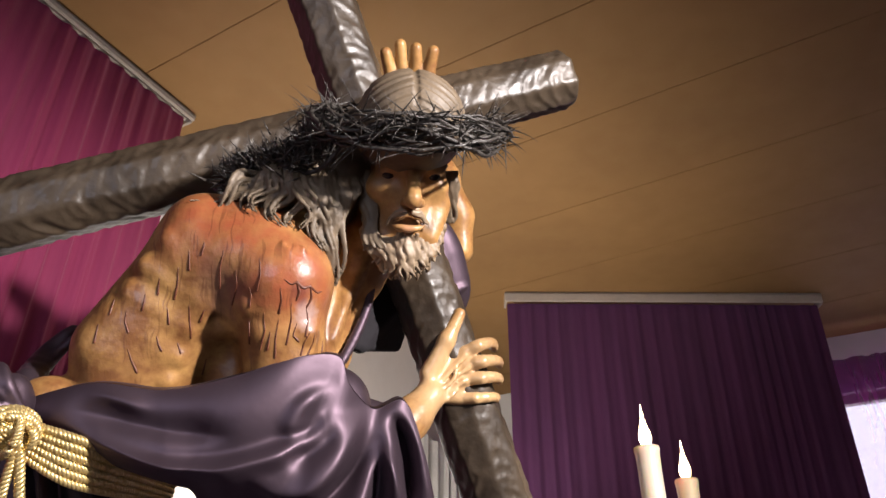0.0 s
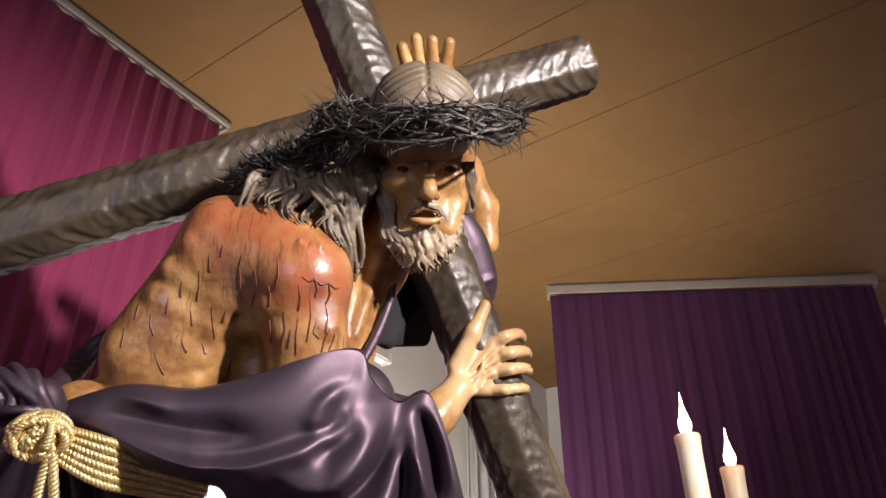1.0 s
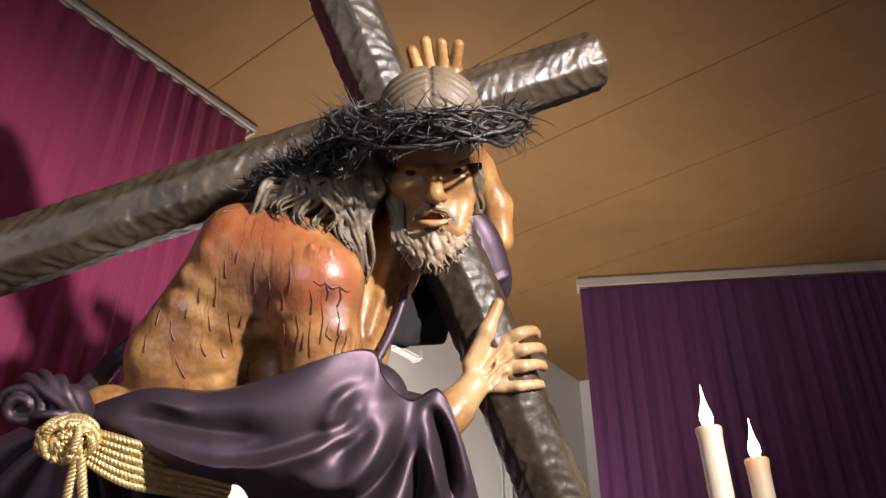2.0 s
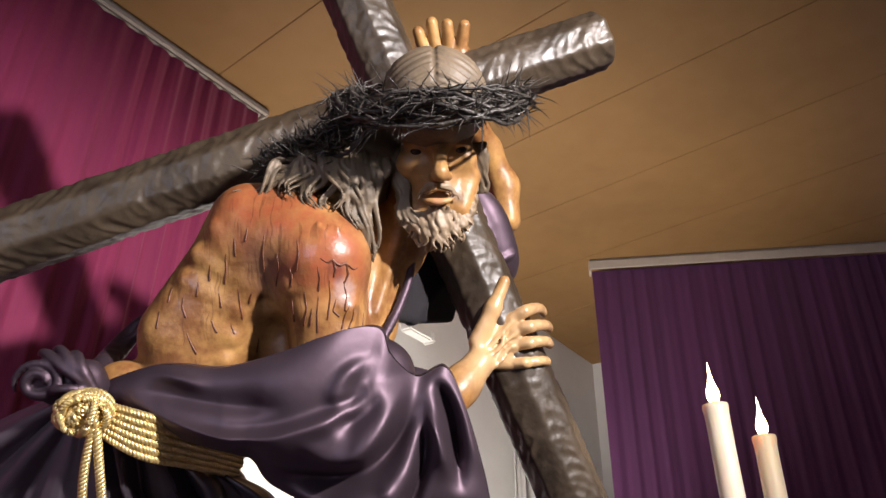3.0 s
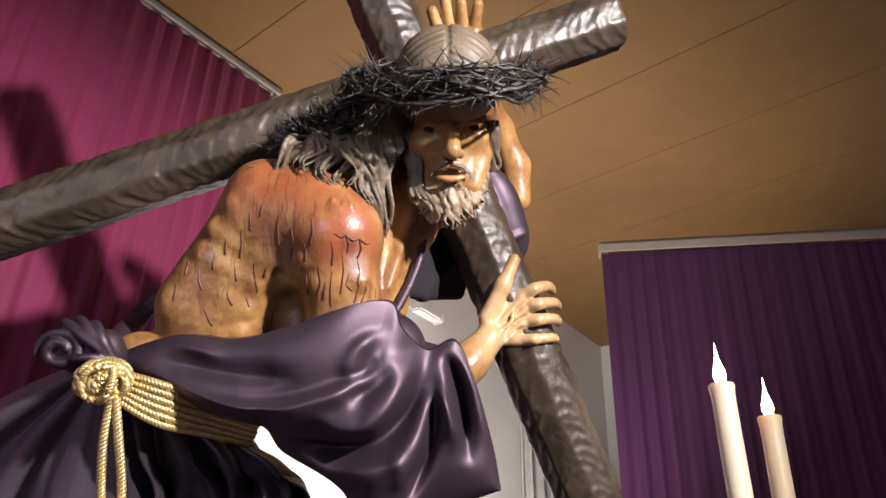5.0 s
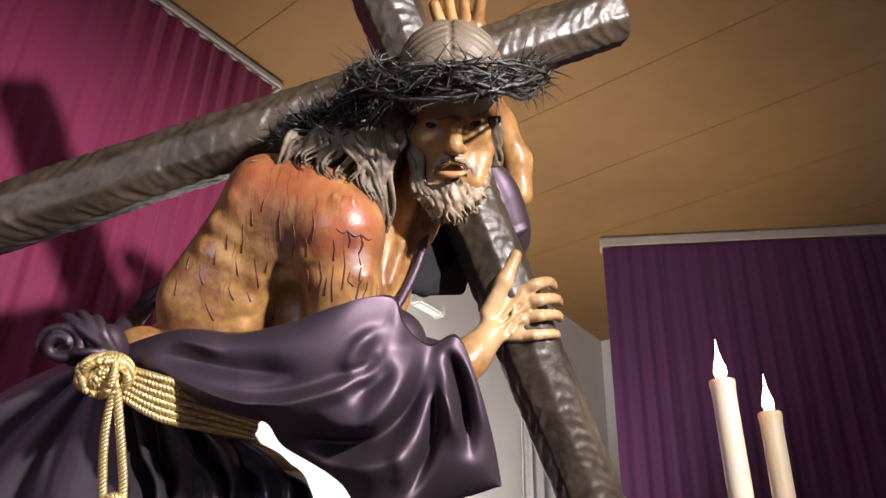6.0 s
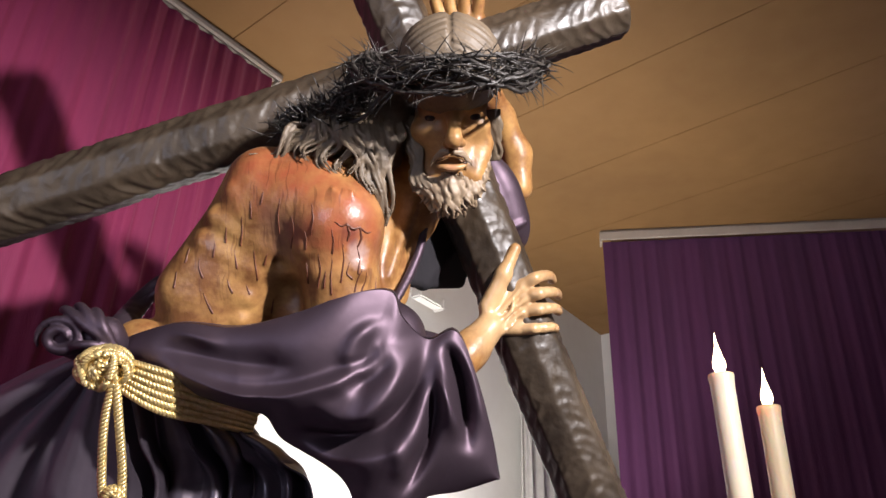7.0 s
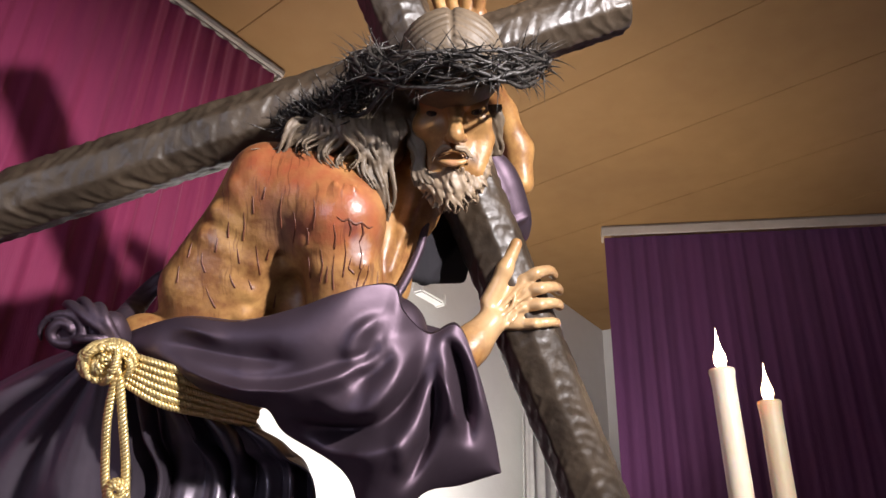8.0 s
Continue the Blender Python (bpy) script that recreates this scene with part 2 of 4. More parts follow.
        self.n = np.ceil((np.array(hi) - np.array(lo)) / step).astype(int) + 1
        self.d = np.full(self.n, 0.2, np.float32)

    def window(self, lo, hi):
        a = np.clip(np.floor((np.array(lo) - self.lo) / self.h).astype(int), 0, self.n)
        b = np.clip(np.ceil((np.array(hi) - self.lo) / self.h).astype(int) + 1, 0, self.n)
        if (b <= a).any():
            return None, None
        axes = [self.lo[i] + self.h * np.arange(a[i], b[i], dtype=np.float32) for i in range(3)]
        grid = np.stack(np.meshgrid(*axes, indexing="ij"), -1)
        return tuple(slice(a[i], b[i]) for i in range(3)), grid

    def blend(self, w, d, k, cut):
        k = max(k, 0.01) / 1000
        old = self.d[w]
        if cut:
            h = np.maximum(k - np.abs(old + d), 0) / k
            self.d[w] = np.maximum(old, -d) + h * h * k / 4
        else:
            h = np.maximum(k - np.abs(old - d), 0) / k
            self.d[w] = np.minimum(old, d) - h * h * k / 4

    def cap(self, a, b, ra, rb, k=10, cut=False):
        a, b, ra, rb = np.array(a, np.float32), np.array(b, np.float32), ra / 1000, rb / 1000
        pad = max(ra, rb) + k / 1000 + 3 * self.h
        w, g = self.window(np.minimum(a, b) - pad, np.maximum(a, b) + pad)
        if w is None:
            return
        ab = b - a
        s = np.clip(((g - a) @ ab) / (ab @ ab + 1e-9), 0, 1)
        self.blend(w, np.linalg.norm(g - a - s[..., None] * ab, axis=-1) - (ra + (rb - ra) * s), k, cut)

    def chain(self, points, radii, k=10, cut=False, n=0):
        if n:
            points = smooth_path(points, n)
        radii = np.interp(np.linspace(0, 1, len(points)), np.linspace(0, 1, len(radii)), radii)
        for i in range(len(points) - 1):
            self.cap(points[i], points[i + 1], radii[i], radii[i + 1], k, cut)

    def ball(self, c, r, k=10, cut=False):
        self.cap(c, np.array(c) + (0, 0, 1e-4), r, r, k, cut)

    def ell(self, c, radii, axes, k=10, cut=False):
        c, r = np.array(c, np.float32), np.array(radii, np.float32) / 1000
        pad = r.max() + k / 1000 + 3 * self.h
        w, g = self.window(c - pad, c + pad)
        if w is None:
            return
        q = (g - c) @ np.array(axes, np.float32).T / r
        l = np.linalg.norm(q, axis=-1)
        self.blend(w, l * (l - 1) / (np.linalg.norm(q / r, axis=-1) + 1e-6), k, cut)

    def tri(self, a, b, c, r, k=10, cut=False):
        """A flat three-cornered sheet with rounded rims, r thick to each side."""
        a, b, c = (np.array(v, np.float32) for v in (a, b, c))
        pad = (r + k) / 1000 + 3 * self.h
        w, g = self.window(np.minimum(np.minimum(a, b), c) - pad, np.maximum(np.maximum(a, b), c) + pad)
        if w is None:
            return
        nor = np.cross(b - a, c - a)
        nor /= np.linalg.norm(nor)
        inside, edge = np.ones(g.shape[:3], bool), np.full(g.shape[:3], 9.0, np.float32)
        for u, v in ((a, b), (b, c), (c, a)):
            e = v - u
            inside &= ((g - u) @ np.cross(nor, e).astype(np.float32)) >= 0
            s = np.clip(((g - u) @ e) / (e @ e), 0, 1)
            edge = np.minimum(edge, np.linalg.norm(g - u - s[..., None] * e, axis=-1))
        d = np.where(inside, np.abs((g - a) @ nor.astype(np.float32)), edge)
        self.blend(w, d - r / 1000, k, cut)

    def skin(self):
        d = self.d
        d[0], d[-1], d[:, 0], d[:, -1], d[:, :, 0], d[:, :, -1] = 0.2, 0.2, 0.2, 0.2, 0.2, 0.2
        s = d < 0
        count = np.zeros(self.n - 1, np.int8)
        corners = [(i, j, k) for i in (0, 1) for j in (0, 1) for k in (0, 1)]
        nx, ny, nz = self.n - 1
        for i, j, k in corners:
            count += s[i:nx + i, j:ny + j, k:nz + k]
        cells = np.argwhere((count > 0) & (count < 8))
        val = np.stack([d[cells[:, 0] + i, cells[:, 1] + j, cells[:, 2] + k] for i, j, k in corners], 1)
        total, hits = np.zeros((len(cells), 3), np.float32), np.zeros(len(cells), np.float32)
        for p in range(8):
            for q in range(p + 1, 8):
                if sum(abs(x - y) for x, y in zip(corners[p], corners[q])) != 1:
                    continue
                va, vb = val[:, p], val[:, q]
                m = (va < 0) != (vb < 0)
                t = np.where(m, va / np.where(m, va - vb, 1), 0)
                pos = np.array(corners[p]) + t[:, None] * (np.array(corners[q]) - np.array(corners[p]))
                total += pos * m[:, None]
                hits += m
        verts = self.lo + self.h * (cells + total / hits[:, None])
        index = np.full(self.n - 1, -1, np.int32)
        index[tuple(cells.T)] = np.arange(len(cells))
        quads = []
        for ax in range(3):
            u, v = (ax + 1) % 3, (ax + 2) % 3
            lo = [slice(1, -1)] * 3
            hi = [slice(1, -1)] * 3
            lo[ax], hi[ax] = slice(0, -1), slice(1, None)
            a, b = s[tuple(lo)], s[tuple(hi)]
            e = np.argwhere(a != b)
            up = a[tuple(e.T)]
            off = np.ones(3, int)
            off[ax] = 0
            e = e + off
            ring = []
            for du, dv in ((-1, -1), (0, -1), (0, 0), (-1, 0)):
                o = e.copy()
                o[:, u] += du
                o[:, v] += dv
                ring.append(index[tuple(o.T)])
            f = np.stack(ring, 1)
            quads.append(np.where(up[:, None], f, f[:, ::-1]))
        return verts, np.vstack(quads)


# ---- the room ----
ALONG, ACROSS = Vector((0.40, 0.9165, 0)), Vector((0.9165, -0.40, 0))
CORNER, CEILING = Vector((0.03, 6.13, 0)), 3.95
ROOM = Matrix(((ACROSS.x, ALONG.x, 0, CORNER.x), (ACROSS.y, ALONG.y, 0, CORNER.y), (0, 0, 1, 0), (0, 0, 0, 1)))


def structure(name, lo, hi, material, label, category, bevel=0.0):
    ob = part(name, bm_box(lo, hi, bevel, ROOM), material, None)
    return tagged(ob, label, category, kind="structure")


structure("wall_west", (-0.2, -9.0, 0), (0, 0, CEILING), WALL, "plain white painted wall beside the purple curtain", "wall")
structure("wall_east", (6.5, -9.0, 0), (6.7, 0, CEILING), WALL, "plain white painted side wall", "wall")
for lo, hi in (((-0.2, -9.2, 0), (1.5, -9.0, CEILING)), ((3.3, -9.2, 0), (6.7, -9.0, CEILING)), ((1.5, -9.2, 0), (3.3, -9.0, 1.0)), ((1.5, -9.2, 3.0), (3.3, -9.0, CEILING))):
    structure("wall_south", lo, hi, WALL, "plain white painted unseen end wall round an added window", "wall")
window = tagged(empty("added_window"), "added white-framed window in the unseen end wall", "window", kind="structure")
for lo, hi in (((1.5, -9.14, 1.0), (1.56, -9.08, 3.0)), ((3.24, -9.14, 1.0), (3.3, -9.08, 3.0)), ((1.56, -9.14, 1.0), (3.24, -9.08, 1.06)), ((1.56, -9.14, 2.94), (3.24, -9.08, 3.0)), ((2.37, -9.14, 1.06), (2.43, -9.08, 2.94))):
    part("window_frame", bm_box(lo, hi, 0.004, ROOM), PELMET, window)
structure("floor", (-0.2, -9.2, -0.1), (6.7, 0.2, 0), FLOOR, "dull brown tiled floor", "floor")


def ceiling():
    """Tan boards laid askew to the walls, with narrow shallow joints."""
    turn = Matrix.Rotation(radians(-28), 4, "Z")
    bm = bmesh.new()
    for i in range(-21, 17):
        y = 1.445 + 0.6 * i
        b = bm_box((-13, y + 0.0008, CEILING), (13, y + 0.5992, CEILING + 0.012), 0.002, turn)
        me = bpy.data.meshes.new("board")
        b.to_mesh(me)
        b.free()
        bm.from_mesh(me)
        bpy.data.meshes.remove(me)
    tagged(part("ceiling", bm, CEIL, None), "tan board ceiling with narrow dark joints", "ceiling", kind="structure")
    structure("ceiling_joint_backing", (-0.2, -9.2, CEILING + 0.012), (6.7, 0.2, CEILING + 0.08), SEAM, "dark backing above the ceiling boards", "ceiling")


ceiling()


def wall_with_window():
    """The far wall, with a tall window opening."""
    bm = bmesh.new()
    for lo, hi in (((-0.2, 0, 0), (2.2, 0.2, CEILING)), ((3.6, 0, 0), (6.7, 0.2, CEILING)),
                   ((2.2, 0, 0), (3.6, 0.2, 0.9)), ((2.2, 0, 3.55), (3.6, 0.2, CEILING))):
        b = bm_box(lo, hi)
        me = bpy.data.meshes.new("pier")
        b.to_mesh(me)
        b.free()
        bm.from_mesh(me)
        bpy.data.meshes.remove(me)
    bmesh.ops.transform(bm, matrix=ROOM, verts=bm.verts)
    tagged(part("wall_north", bm, WALL, None), "white painted wall with a tall window", "wall", kind="structure")
    w = tagged(empty("window_1"), "tall bright window behind a thin purple curtain", "window", kind="structure")
    for lo, hi in (((2.2, 0.05, 0.9), (2.26, 0.12, 3.55)), ((3.54, 0.05, 0.9), (3.6, 0.12, 3.55)), ((2.87, 0.05, 0.9), (2.93, 0.12, 3.55)),
                   ((2.26, 0.05, 0.9), (3.54, 0.12, 0.96)), ((2.26, 0.05, 3.49), (3.54, 0.12, 3.55))):
        part("window_frame", bm_box(lo, hi, 0.004, ROOM), PELMET, w)
    tagged(part("backdrop", bm_box((2.0, 0.6, 0.5), (3.9, 0.62, 3.7), 0, ROOM), glow("daylight", (0.86, 0.84, 1.0), 6.0), None),
           "pale daylight outside the window", "backdrop", kind="structure")


wall_with_window()


def sheer():
    """Thin purple cloth that lets some of the light behind it through."""
    m = mat("sheer_purple", (0.3, 0.05, 0.25), 0.8, second=(0.22, 0.03, 0.2), scale=5, stretch=(1, 1, 0.15))
    m.node_tree.nodes["Principled BSDF"].inputs["Alpha"].default_value = 0.62
    return m


def curtain(name, p0, p1, top, bottom, material, label, fold=0.095, depth=0.02, seed=1):
    """A gathered curtain that hangs in uneven folds between two points of its rail."""
    rnd = np.random.RandomState(seed)
    p0, p1 = np.array(p0, float), np.array(p1, float)
    length = np.linalg.norm(p1 - p0)
    along = (p1 - p0) / length
    out = np.array((along[1], -along[0]))
    nu, nv = int(length / 0.008), 30
    s = np.linspace(0, length, nu)
    phase = np.cumsum(1 + 0.45 * np.interp(s, np.linspace(0, length, int(length / 0.14) + 2), rnd.uniform(-1, 1, int(length / 0.14) + 2)))
    phase *= 2 * math.pi * length / fold / phase[-1]
    amp = np.interp(s, np.linspace(0, length, int(length / 0.2) + 2), rnd.uniform(0.45, 1.1, int(length / 0.2) + 2))
    drift = np.interp(s, np.linspace(0, length, 9), rnd.uniform(-1, 1, 9))
    verts = []
    for side in (0, -0.003):
        for v in np.linspace(0, 1, nv):
            a = depth * amp * (0.55 + 0.6 * v ** 0.5)
            off = a * np.sin(phase + 0.5 * v * drift) + 0.35 * a * np.sin(2.3 * phase + 2 * drift + v) + 0.012 * v * drift + side
            x = s + 0.3 * a * np.cos(phase)
            z = top + (bottom - top) * v
            verts.append(np.column_stack([p0[0] + along[0] * x + out[0] * off, p0[1] + along[1] * x + out[1] * off, np.full(nu, z)]))
    verts = np.vstack(verts)
    i, j = np.meshgrid(np.arange(nv - 1), np.arange(nu - 1), indexing="ij")
    q = np.stack([i * nu + j, i * nu + j + 1, (i + 1) * nu + j + 1, (i + 1) * nu + j], -1).reshape(-1, 4)
    return tagged(mesh_object(name, verts, np.vstack([q, q[:, ::-1] + nu * nv]), material), label, "curtain")


def pelmet(p0, p1, label, drop):
    """A white moulded rail under the ceiling, with a return at each end."""
    p0, p1 = Vector((*p0, 0)), Vector((*p1, 0))
    d = (p1 - p0).normalized()
    m = Matrix(((d.x, d.y, 0, p0.x), (d.y, -d.x, 0, p0.y), (0, 0, 1, 0), (0, 0, 0, 1)))
    n = (p1 - p0).length
    thing = tagged(empty("curtain_rail"), label, "curtain rail")
    part("fascia", bm_box((0, 0.02, CEILING - drop), (n, 0.034, CEILING - 0.001), 0.004, m), PELMET, thing)
    part("lip", bm_box((0, 0.034, CEILING - 0.02), (n, 0.041, CEILING - 0.012), 0.004, m), PELMET, thing)
    part("track", bm_box((0.015, -0.02, CEILING - 0.028), (n - 0.015, 0.0, CEILING - 0.002), 0.004, m), PELMET, thing)
    for x in (0, n - 0.012):
        part("end_return", bm_box((x, -0.06, CEILING - drop - 0.006), (x + 0.012, 0.0195, CEILING - 0.001), 0.003, m), PELMET, thing)


pelmet((-3.6, -2.25), (-1.318, 2.665), "white moulded curtain rail along the ceiling", 0.036)
curtain("curtain", (-3.6, -2.25), (-1.333, 2.635), CEILING - 0.03, 0.05, CURTAIN, "magenta purple curtain in long vertical folds against the wall", fold=0.085, depth=0.011, seed=4)
pelmet((0.075, 4.385), (2.02, 4.5), "white moulded curtain rail hung across the corner", 0.066)
curtain("curtain", (0.089, 4.4), (2.0, 4.515), CEILING - 0.06, 0.05, DIM_CURTAIN, "purple curtain hung from the ceiling across the corner, coloured darker for dim light", fold=0.1, depth=0.0045, seed=9)
a, b = ROOM @ Vector((2.05, -0.12, 0)), ROOM @ Vector((4.2, -0.12, 0))
curtain("curtain", a[:2], b[:2], 3.74, 0.05, sheer(), "thin purple curtain drawn over a bright window", fold=0.12, depth=0.03, seed=12)
a, b = ROOM @ Vector((0.1, -1.5, 0)), ROOM @ Vector((0.1, -0.8, 0))
curtain("curtain", a[:2], b[:2], 3.2, 0.05, mat("white_curtain", (0.66, 0.64, 0.6), 0.8, scale=4), "plain white curtain hanging in folds by the wall", fold=0.12, depth=0.03, seed=15)

# ---- small lamp on the white wall ----
wall_lamp = tagged(empty("wall_lamp", ROOM @ Vector((0, -2.45, 3.3))), "small white unlit lamp on an arm on the wall", "lamp")
FIT = mat("lamp_white", (0.8, 0.79, 0.76), 0.4, second=(0.72, 0.7, 0.66), scale=8)
turn = Matrix.Rotation(radians(-23.6), 4, "Z")
for name, lo, hi in (("mount", (0.0, -0.05, 0.06), (0.025, 0.05, 0.16)), ("arm", (0.025, -0.015, 0.09), (0.11, 0.015, 0.12)), ("body", (0.06, -0.11, 0.0), (0.13, 0.09, 0.06)), ("cap", (0.055, 0.09, -0.005), (0.135, 0.12, 0.065))):
    part(name, bm_box(lo, hi, 0.01, turn), FIT, wall_lamp)

# ---- platform ----
platform = tagged(empty("platform", (-0.2, 1.75, 0)), "dark cloth-covered platform that carries the image", "platform")
part("top", bm_box((-1.3, 0.62, 1.0), (1.0, 2.9, 1.05), 0.01), PLATFORM, platform).matrix_parent_inverse = Matrix.Translation((0.2, -1.75, 0))
part("skirt", bm_box((-1.28, 0.64, 0.0), (0.98, 2.88, 1.0), 0.005), PLATFORM, platform).matrix_parent_inverse = Matrix.Translation((0.2, -1.75, 0))


# ---- the cross ----
def log(a, b, radius, seed, ends=0.012):
    """A rough-hewn round beam with shallow gouges and softened ends."""
    a, b = np.array(a), np.array(b)
    length = np.linalg.norm(b - a)
    t = (b - a) / length
    u = np.cross(t, (0, 0, 1))
    u /= np.linalg.norm(u)
    w = np.cross(t, u)
    n, sides = int(length / 0.004), 84
    verts = []
    for i in range(n + 1):
        s = length * i / n
        e = min(s, length - s)
        shrink = 1 - 0.22 * max(0, 1 - e / ends) ** 2
        for j in range(sides):
            g = 2 * math.pi * j / sides
            facet = 0.94 / max(0.94, math.cos((g + 0.25 * noise.noise((s * 4, seed, 1))) % (math.pi / 4) - math.pi / 8))
            gouge = noise.noise((s * 42 + 1.2 * math.sin(2 * g), math.cos(g) * 1.3, math.sin(g) * 1.3 + seed))
            chip = noise.noise((s * 70, math.cos(g) * 6, math.sin(g) * 6 + seed))
            broad = noise.noise((s * 5, math.cos(g) * 1.2 + seed, math.sin(g) * 1.2))
            octagon = 0.95 / math.cos(g % (math.pi / 4) - math.pi / 8)
            r = radius * shrink * (0.35 + 0.65 * octagon - 0.085 * abs(gouge) + 0.014 * chip + 0.035 * broad) * facet ** 0.2
            verts.append(a + t * s + r * (math.cos(g) * u + math.sin(g) * w))
    verts = np.array(verts)
    i, j = np.meshgrid(np.arange(n), np.arange(sides), indexing="ij")
    k = (j + 1) % sides
    q = np.stack([i * sides + j, i * sides + k, (i + 1) * sides + k, (i + 1) * sides + j], -1).reshape(-1, 4)
    verts = np.vstack([verts, [a, b]])
    m = len(verts) - 2
    j = np.arange(sides)
    k = (j + 1) % sides
    tris = np.vstack([np.stack([0 * j + m, k, j], -1), np.stack([0 * j + m + 1, n * sides + j, n * sides + k], -1)])
    return verts, np.vstack([q[:, [0, 1, 2]], q[:, [0, 2, 3]], tris])


cross = tagged(empty("cross"), "dark rough-hewn wooden cross carried on the shoulder", "cross")
LEFT, RIGHT = np.array((-0.97, 1.098, 2.305)), np.array((0.14, 1.32, 2.812))
mesh_object("beam", *log(LEFT + (LEFT - RIGHT) * 0.28, RIGHT, 0.062, 3), WOOD, cross)
TOP, FOOT = np.array((-0.287, 1.154, 2.72)), np.array((-0.004, 1.589, 1.97))
way = (FOOT - TOP) / np.linalg.norm(FOOT - TOP)
mesh_object("post", *log(TOP - way * 0.38, TOP + way * ((TOP[2] - 1.1) / -way[2]), 0.062, 8), WOOD, cross)

# ---- the carved image ----
# the bent figure's own axes: across, upwards, outwards
BODY = np.array([(0.9773, 0.2096, 0.0311), (0.0684, -0.4510, 0.8899), (0.2005, -0.8676, -0.4550)])


def carve_skin():
    c = Carving((-0.85, 0.85, 1.78), (0.12, 1.62, 2.82), 0.0032)
    # back and flank
    c.cap((-0.427, 1.14, 2.279), (-0.574, 1.19, 2.08), 92, 82, 40)
    c.cap((-0.466, 1.09, 2.298), (-0.582, 1.128, 2.143), 46, 50, 40)
    c.ell((-0.648, 1.132, 2.063), (46, 34, 36), BODY, 12)
    c.cap((-0.451, 1.08, 2.304), (-0.329, 1.13, 2.306), 52, 60, 40)
    c.cap((-0.41, 1.084, 2.252), (-0.386, 1.12, 2.201), 46, 44, 40)
    c.cap((-0.466, 1.1, 2.258), (-0.434, 1.128, 2.208), 50, 45, 40)
    c.cap((-0.43, 1.19, 2.2), (-0.4, 1.23, 2.08), 60, 60, 20)
    # shoulder and upper arm
    c.ball((-0.325, 1.097, 2.228), 68, 40)
    c.ball((-0.37, 1.095, 2.267), 60, 40)
    c.cap((-0.331, 1.102, 2.216), (-0.327, 1.164, 2.089), 64, 58, 25)
    c.cap((-0.283, 1.211, 2.305), (-0.307, 1.236, 2.179), 55, 60, 30)
    c.cap((-0.198, 1.171, 2.397), (-0.255, 1.217, 2.306), 55, 58, 30)
    c.chain([(-0.227, 1.165, 2.295), (-0.25, 1.182, 2.242), (-0.269, 1.19, 2.175)], [9, 7], 12)
    c.chain([(-0.417, 1.092, 2.164), (-0.4, 1.086, 2.117), (-0.393, 1.108, 2.035)], [4, 16, 24], 14, cut=True, n=8)
    # ribs
    for a, b in (((-0.517, 1.058, 2.234), (-0.446, 1.083, 2.191)), ((-0.537, 1.072, 2.198), (-0.457, 1.101, 2.152)), ((-0.563, 1.088, 2.163), (-0.473, 1.115, 2.117)), ((-0.593, 1.101, 2.131), (-0.511, 1.123, 2.097)), ((-0.483, 1.045, 2.269), (-0.441, 1.082, 2.195))):
        c.cap(a, b, 12, 9, 14)
    for p in ((-0.518, 1.13, 2.091), (-0.489, 1.135, 2.09), (-0.526, 1.116, 2.119), (-0.496, 1.121, 2.116), (-0.35, 1.09, 2.143), (-0.364, 1.071, 2.173), (-0.286, 1.099, 2.143)):
        c.ball(p, 14, 12)
    # raised clots and drips on the raw shoulder
    rnd = np.random.RandomState(8)
    for _ in range(46):
        way_out = np.array((rnd.uniform(-0.75, 0.6), rnd.uniform(-0.55, 0.8), 1.0))
        top = np.array((-0.325, 1.097, 2.228)) + way_out / np.linalg.norm(way_out) @ BODY * rnd.uniform(0.063, 0.0648)
        c.ell(top, (rnd.uniform(2.5, 5), rnd.uniform(5, 16), 4.5), BODY, 3)
    # right hand, laid on the post
    c.chain([(-0.195, 1.347, 2.062), (-0.167, 1.373, 2.112), (-0.136, 1.386, 2.156)], [36, 31, 27], 20)
    c.tri((-0.137, 1.397, 2.168), (-0.08, 1.392, 2.235), (-0.087, 1.42, 2.168), 17, 14)
    c.chain([(-0.137, 1.378, 2.193), (-0.106, 1.362, 2.248), (-0.083, 1.354, 2.295)], [17, 14, 11], 12)
    c.chain([(-0.084, 1.388, 2.23), (-0.051, 1.377, 2.244), (-0.029, 1.402, 2.26), (-0.023, 1.44, 2.267)], [11, 10.5, 8.8, 8], 5, n=9)
    c.chain([(-0.083, 1.397, 2.213), (-0.046, 1.386, 2.218), (-0.02, 1.414, 2.231), (-0.015, 1.456, 2.241)], [11, 10.5, 8.8, 8], 5, n=9)
    c.chain([(-0.087, 1.408, 2.191), (-0.048, 1.399, 2.193), (-0.021, 1.423, 2.203), (-0.016, 1.46, 2.211)], [11, 10, 8.8, 8], 5, n=9)
    c.chain([(-0.102, 1.419, 2.163), (-0.06, 1.413, 2.161), (-0.026, 1.433, 2.17), (-0.024, 1.474, 2.181)], [10, 9.5, 8, 7], 5, n=9)
    for a, b in (((-0.122, 1.378, 2.173), (-0.075, 1.376, 2.225)), ((-0.121, 1.383, 2.164), (-0.069, 1.383, 2.207)), ((-0.119, 1.39, 2.156), (-0.078, 1.391, 2.184))):
        c.cap(a, b, 4.5, 4.5, 4)
    for p in ((-0.051, 1.372, 2.242), (-0.045, 1.382, 2.215), (-0.047, 1.395, 2.19), (-0.059, 1.408, 2.159), (-0.075, 1.383, 2.227), (-0.072, 1.391, 2.208), (-0.077, 1.401, 2.187)):
        c.ball(p, 9, 6)
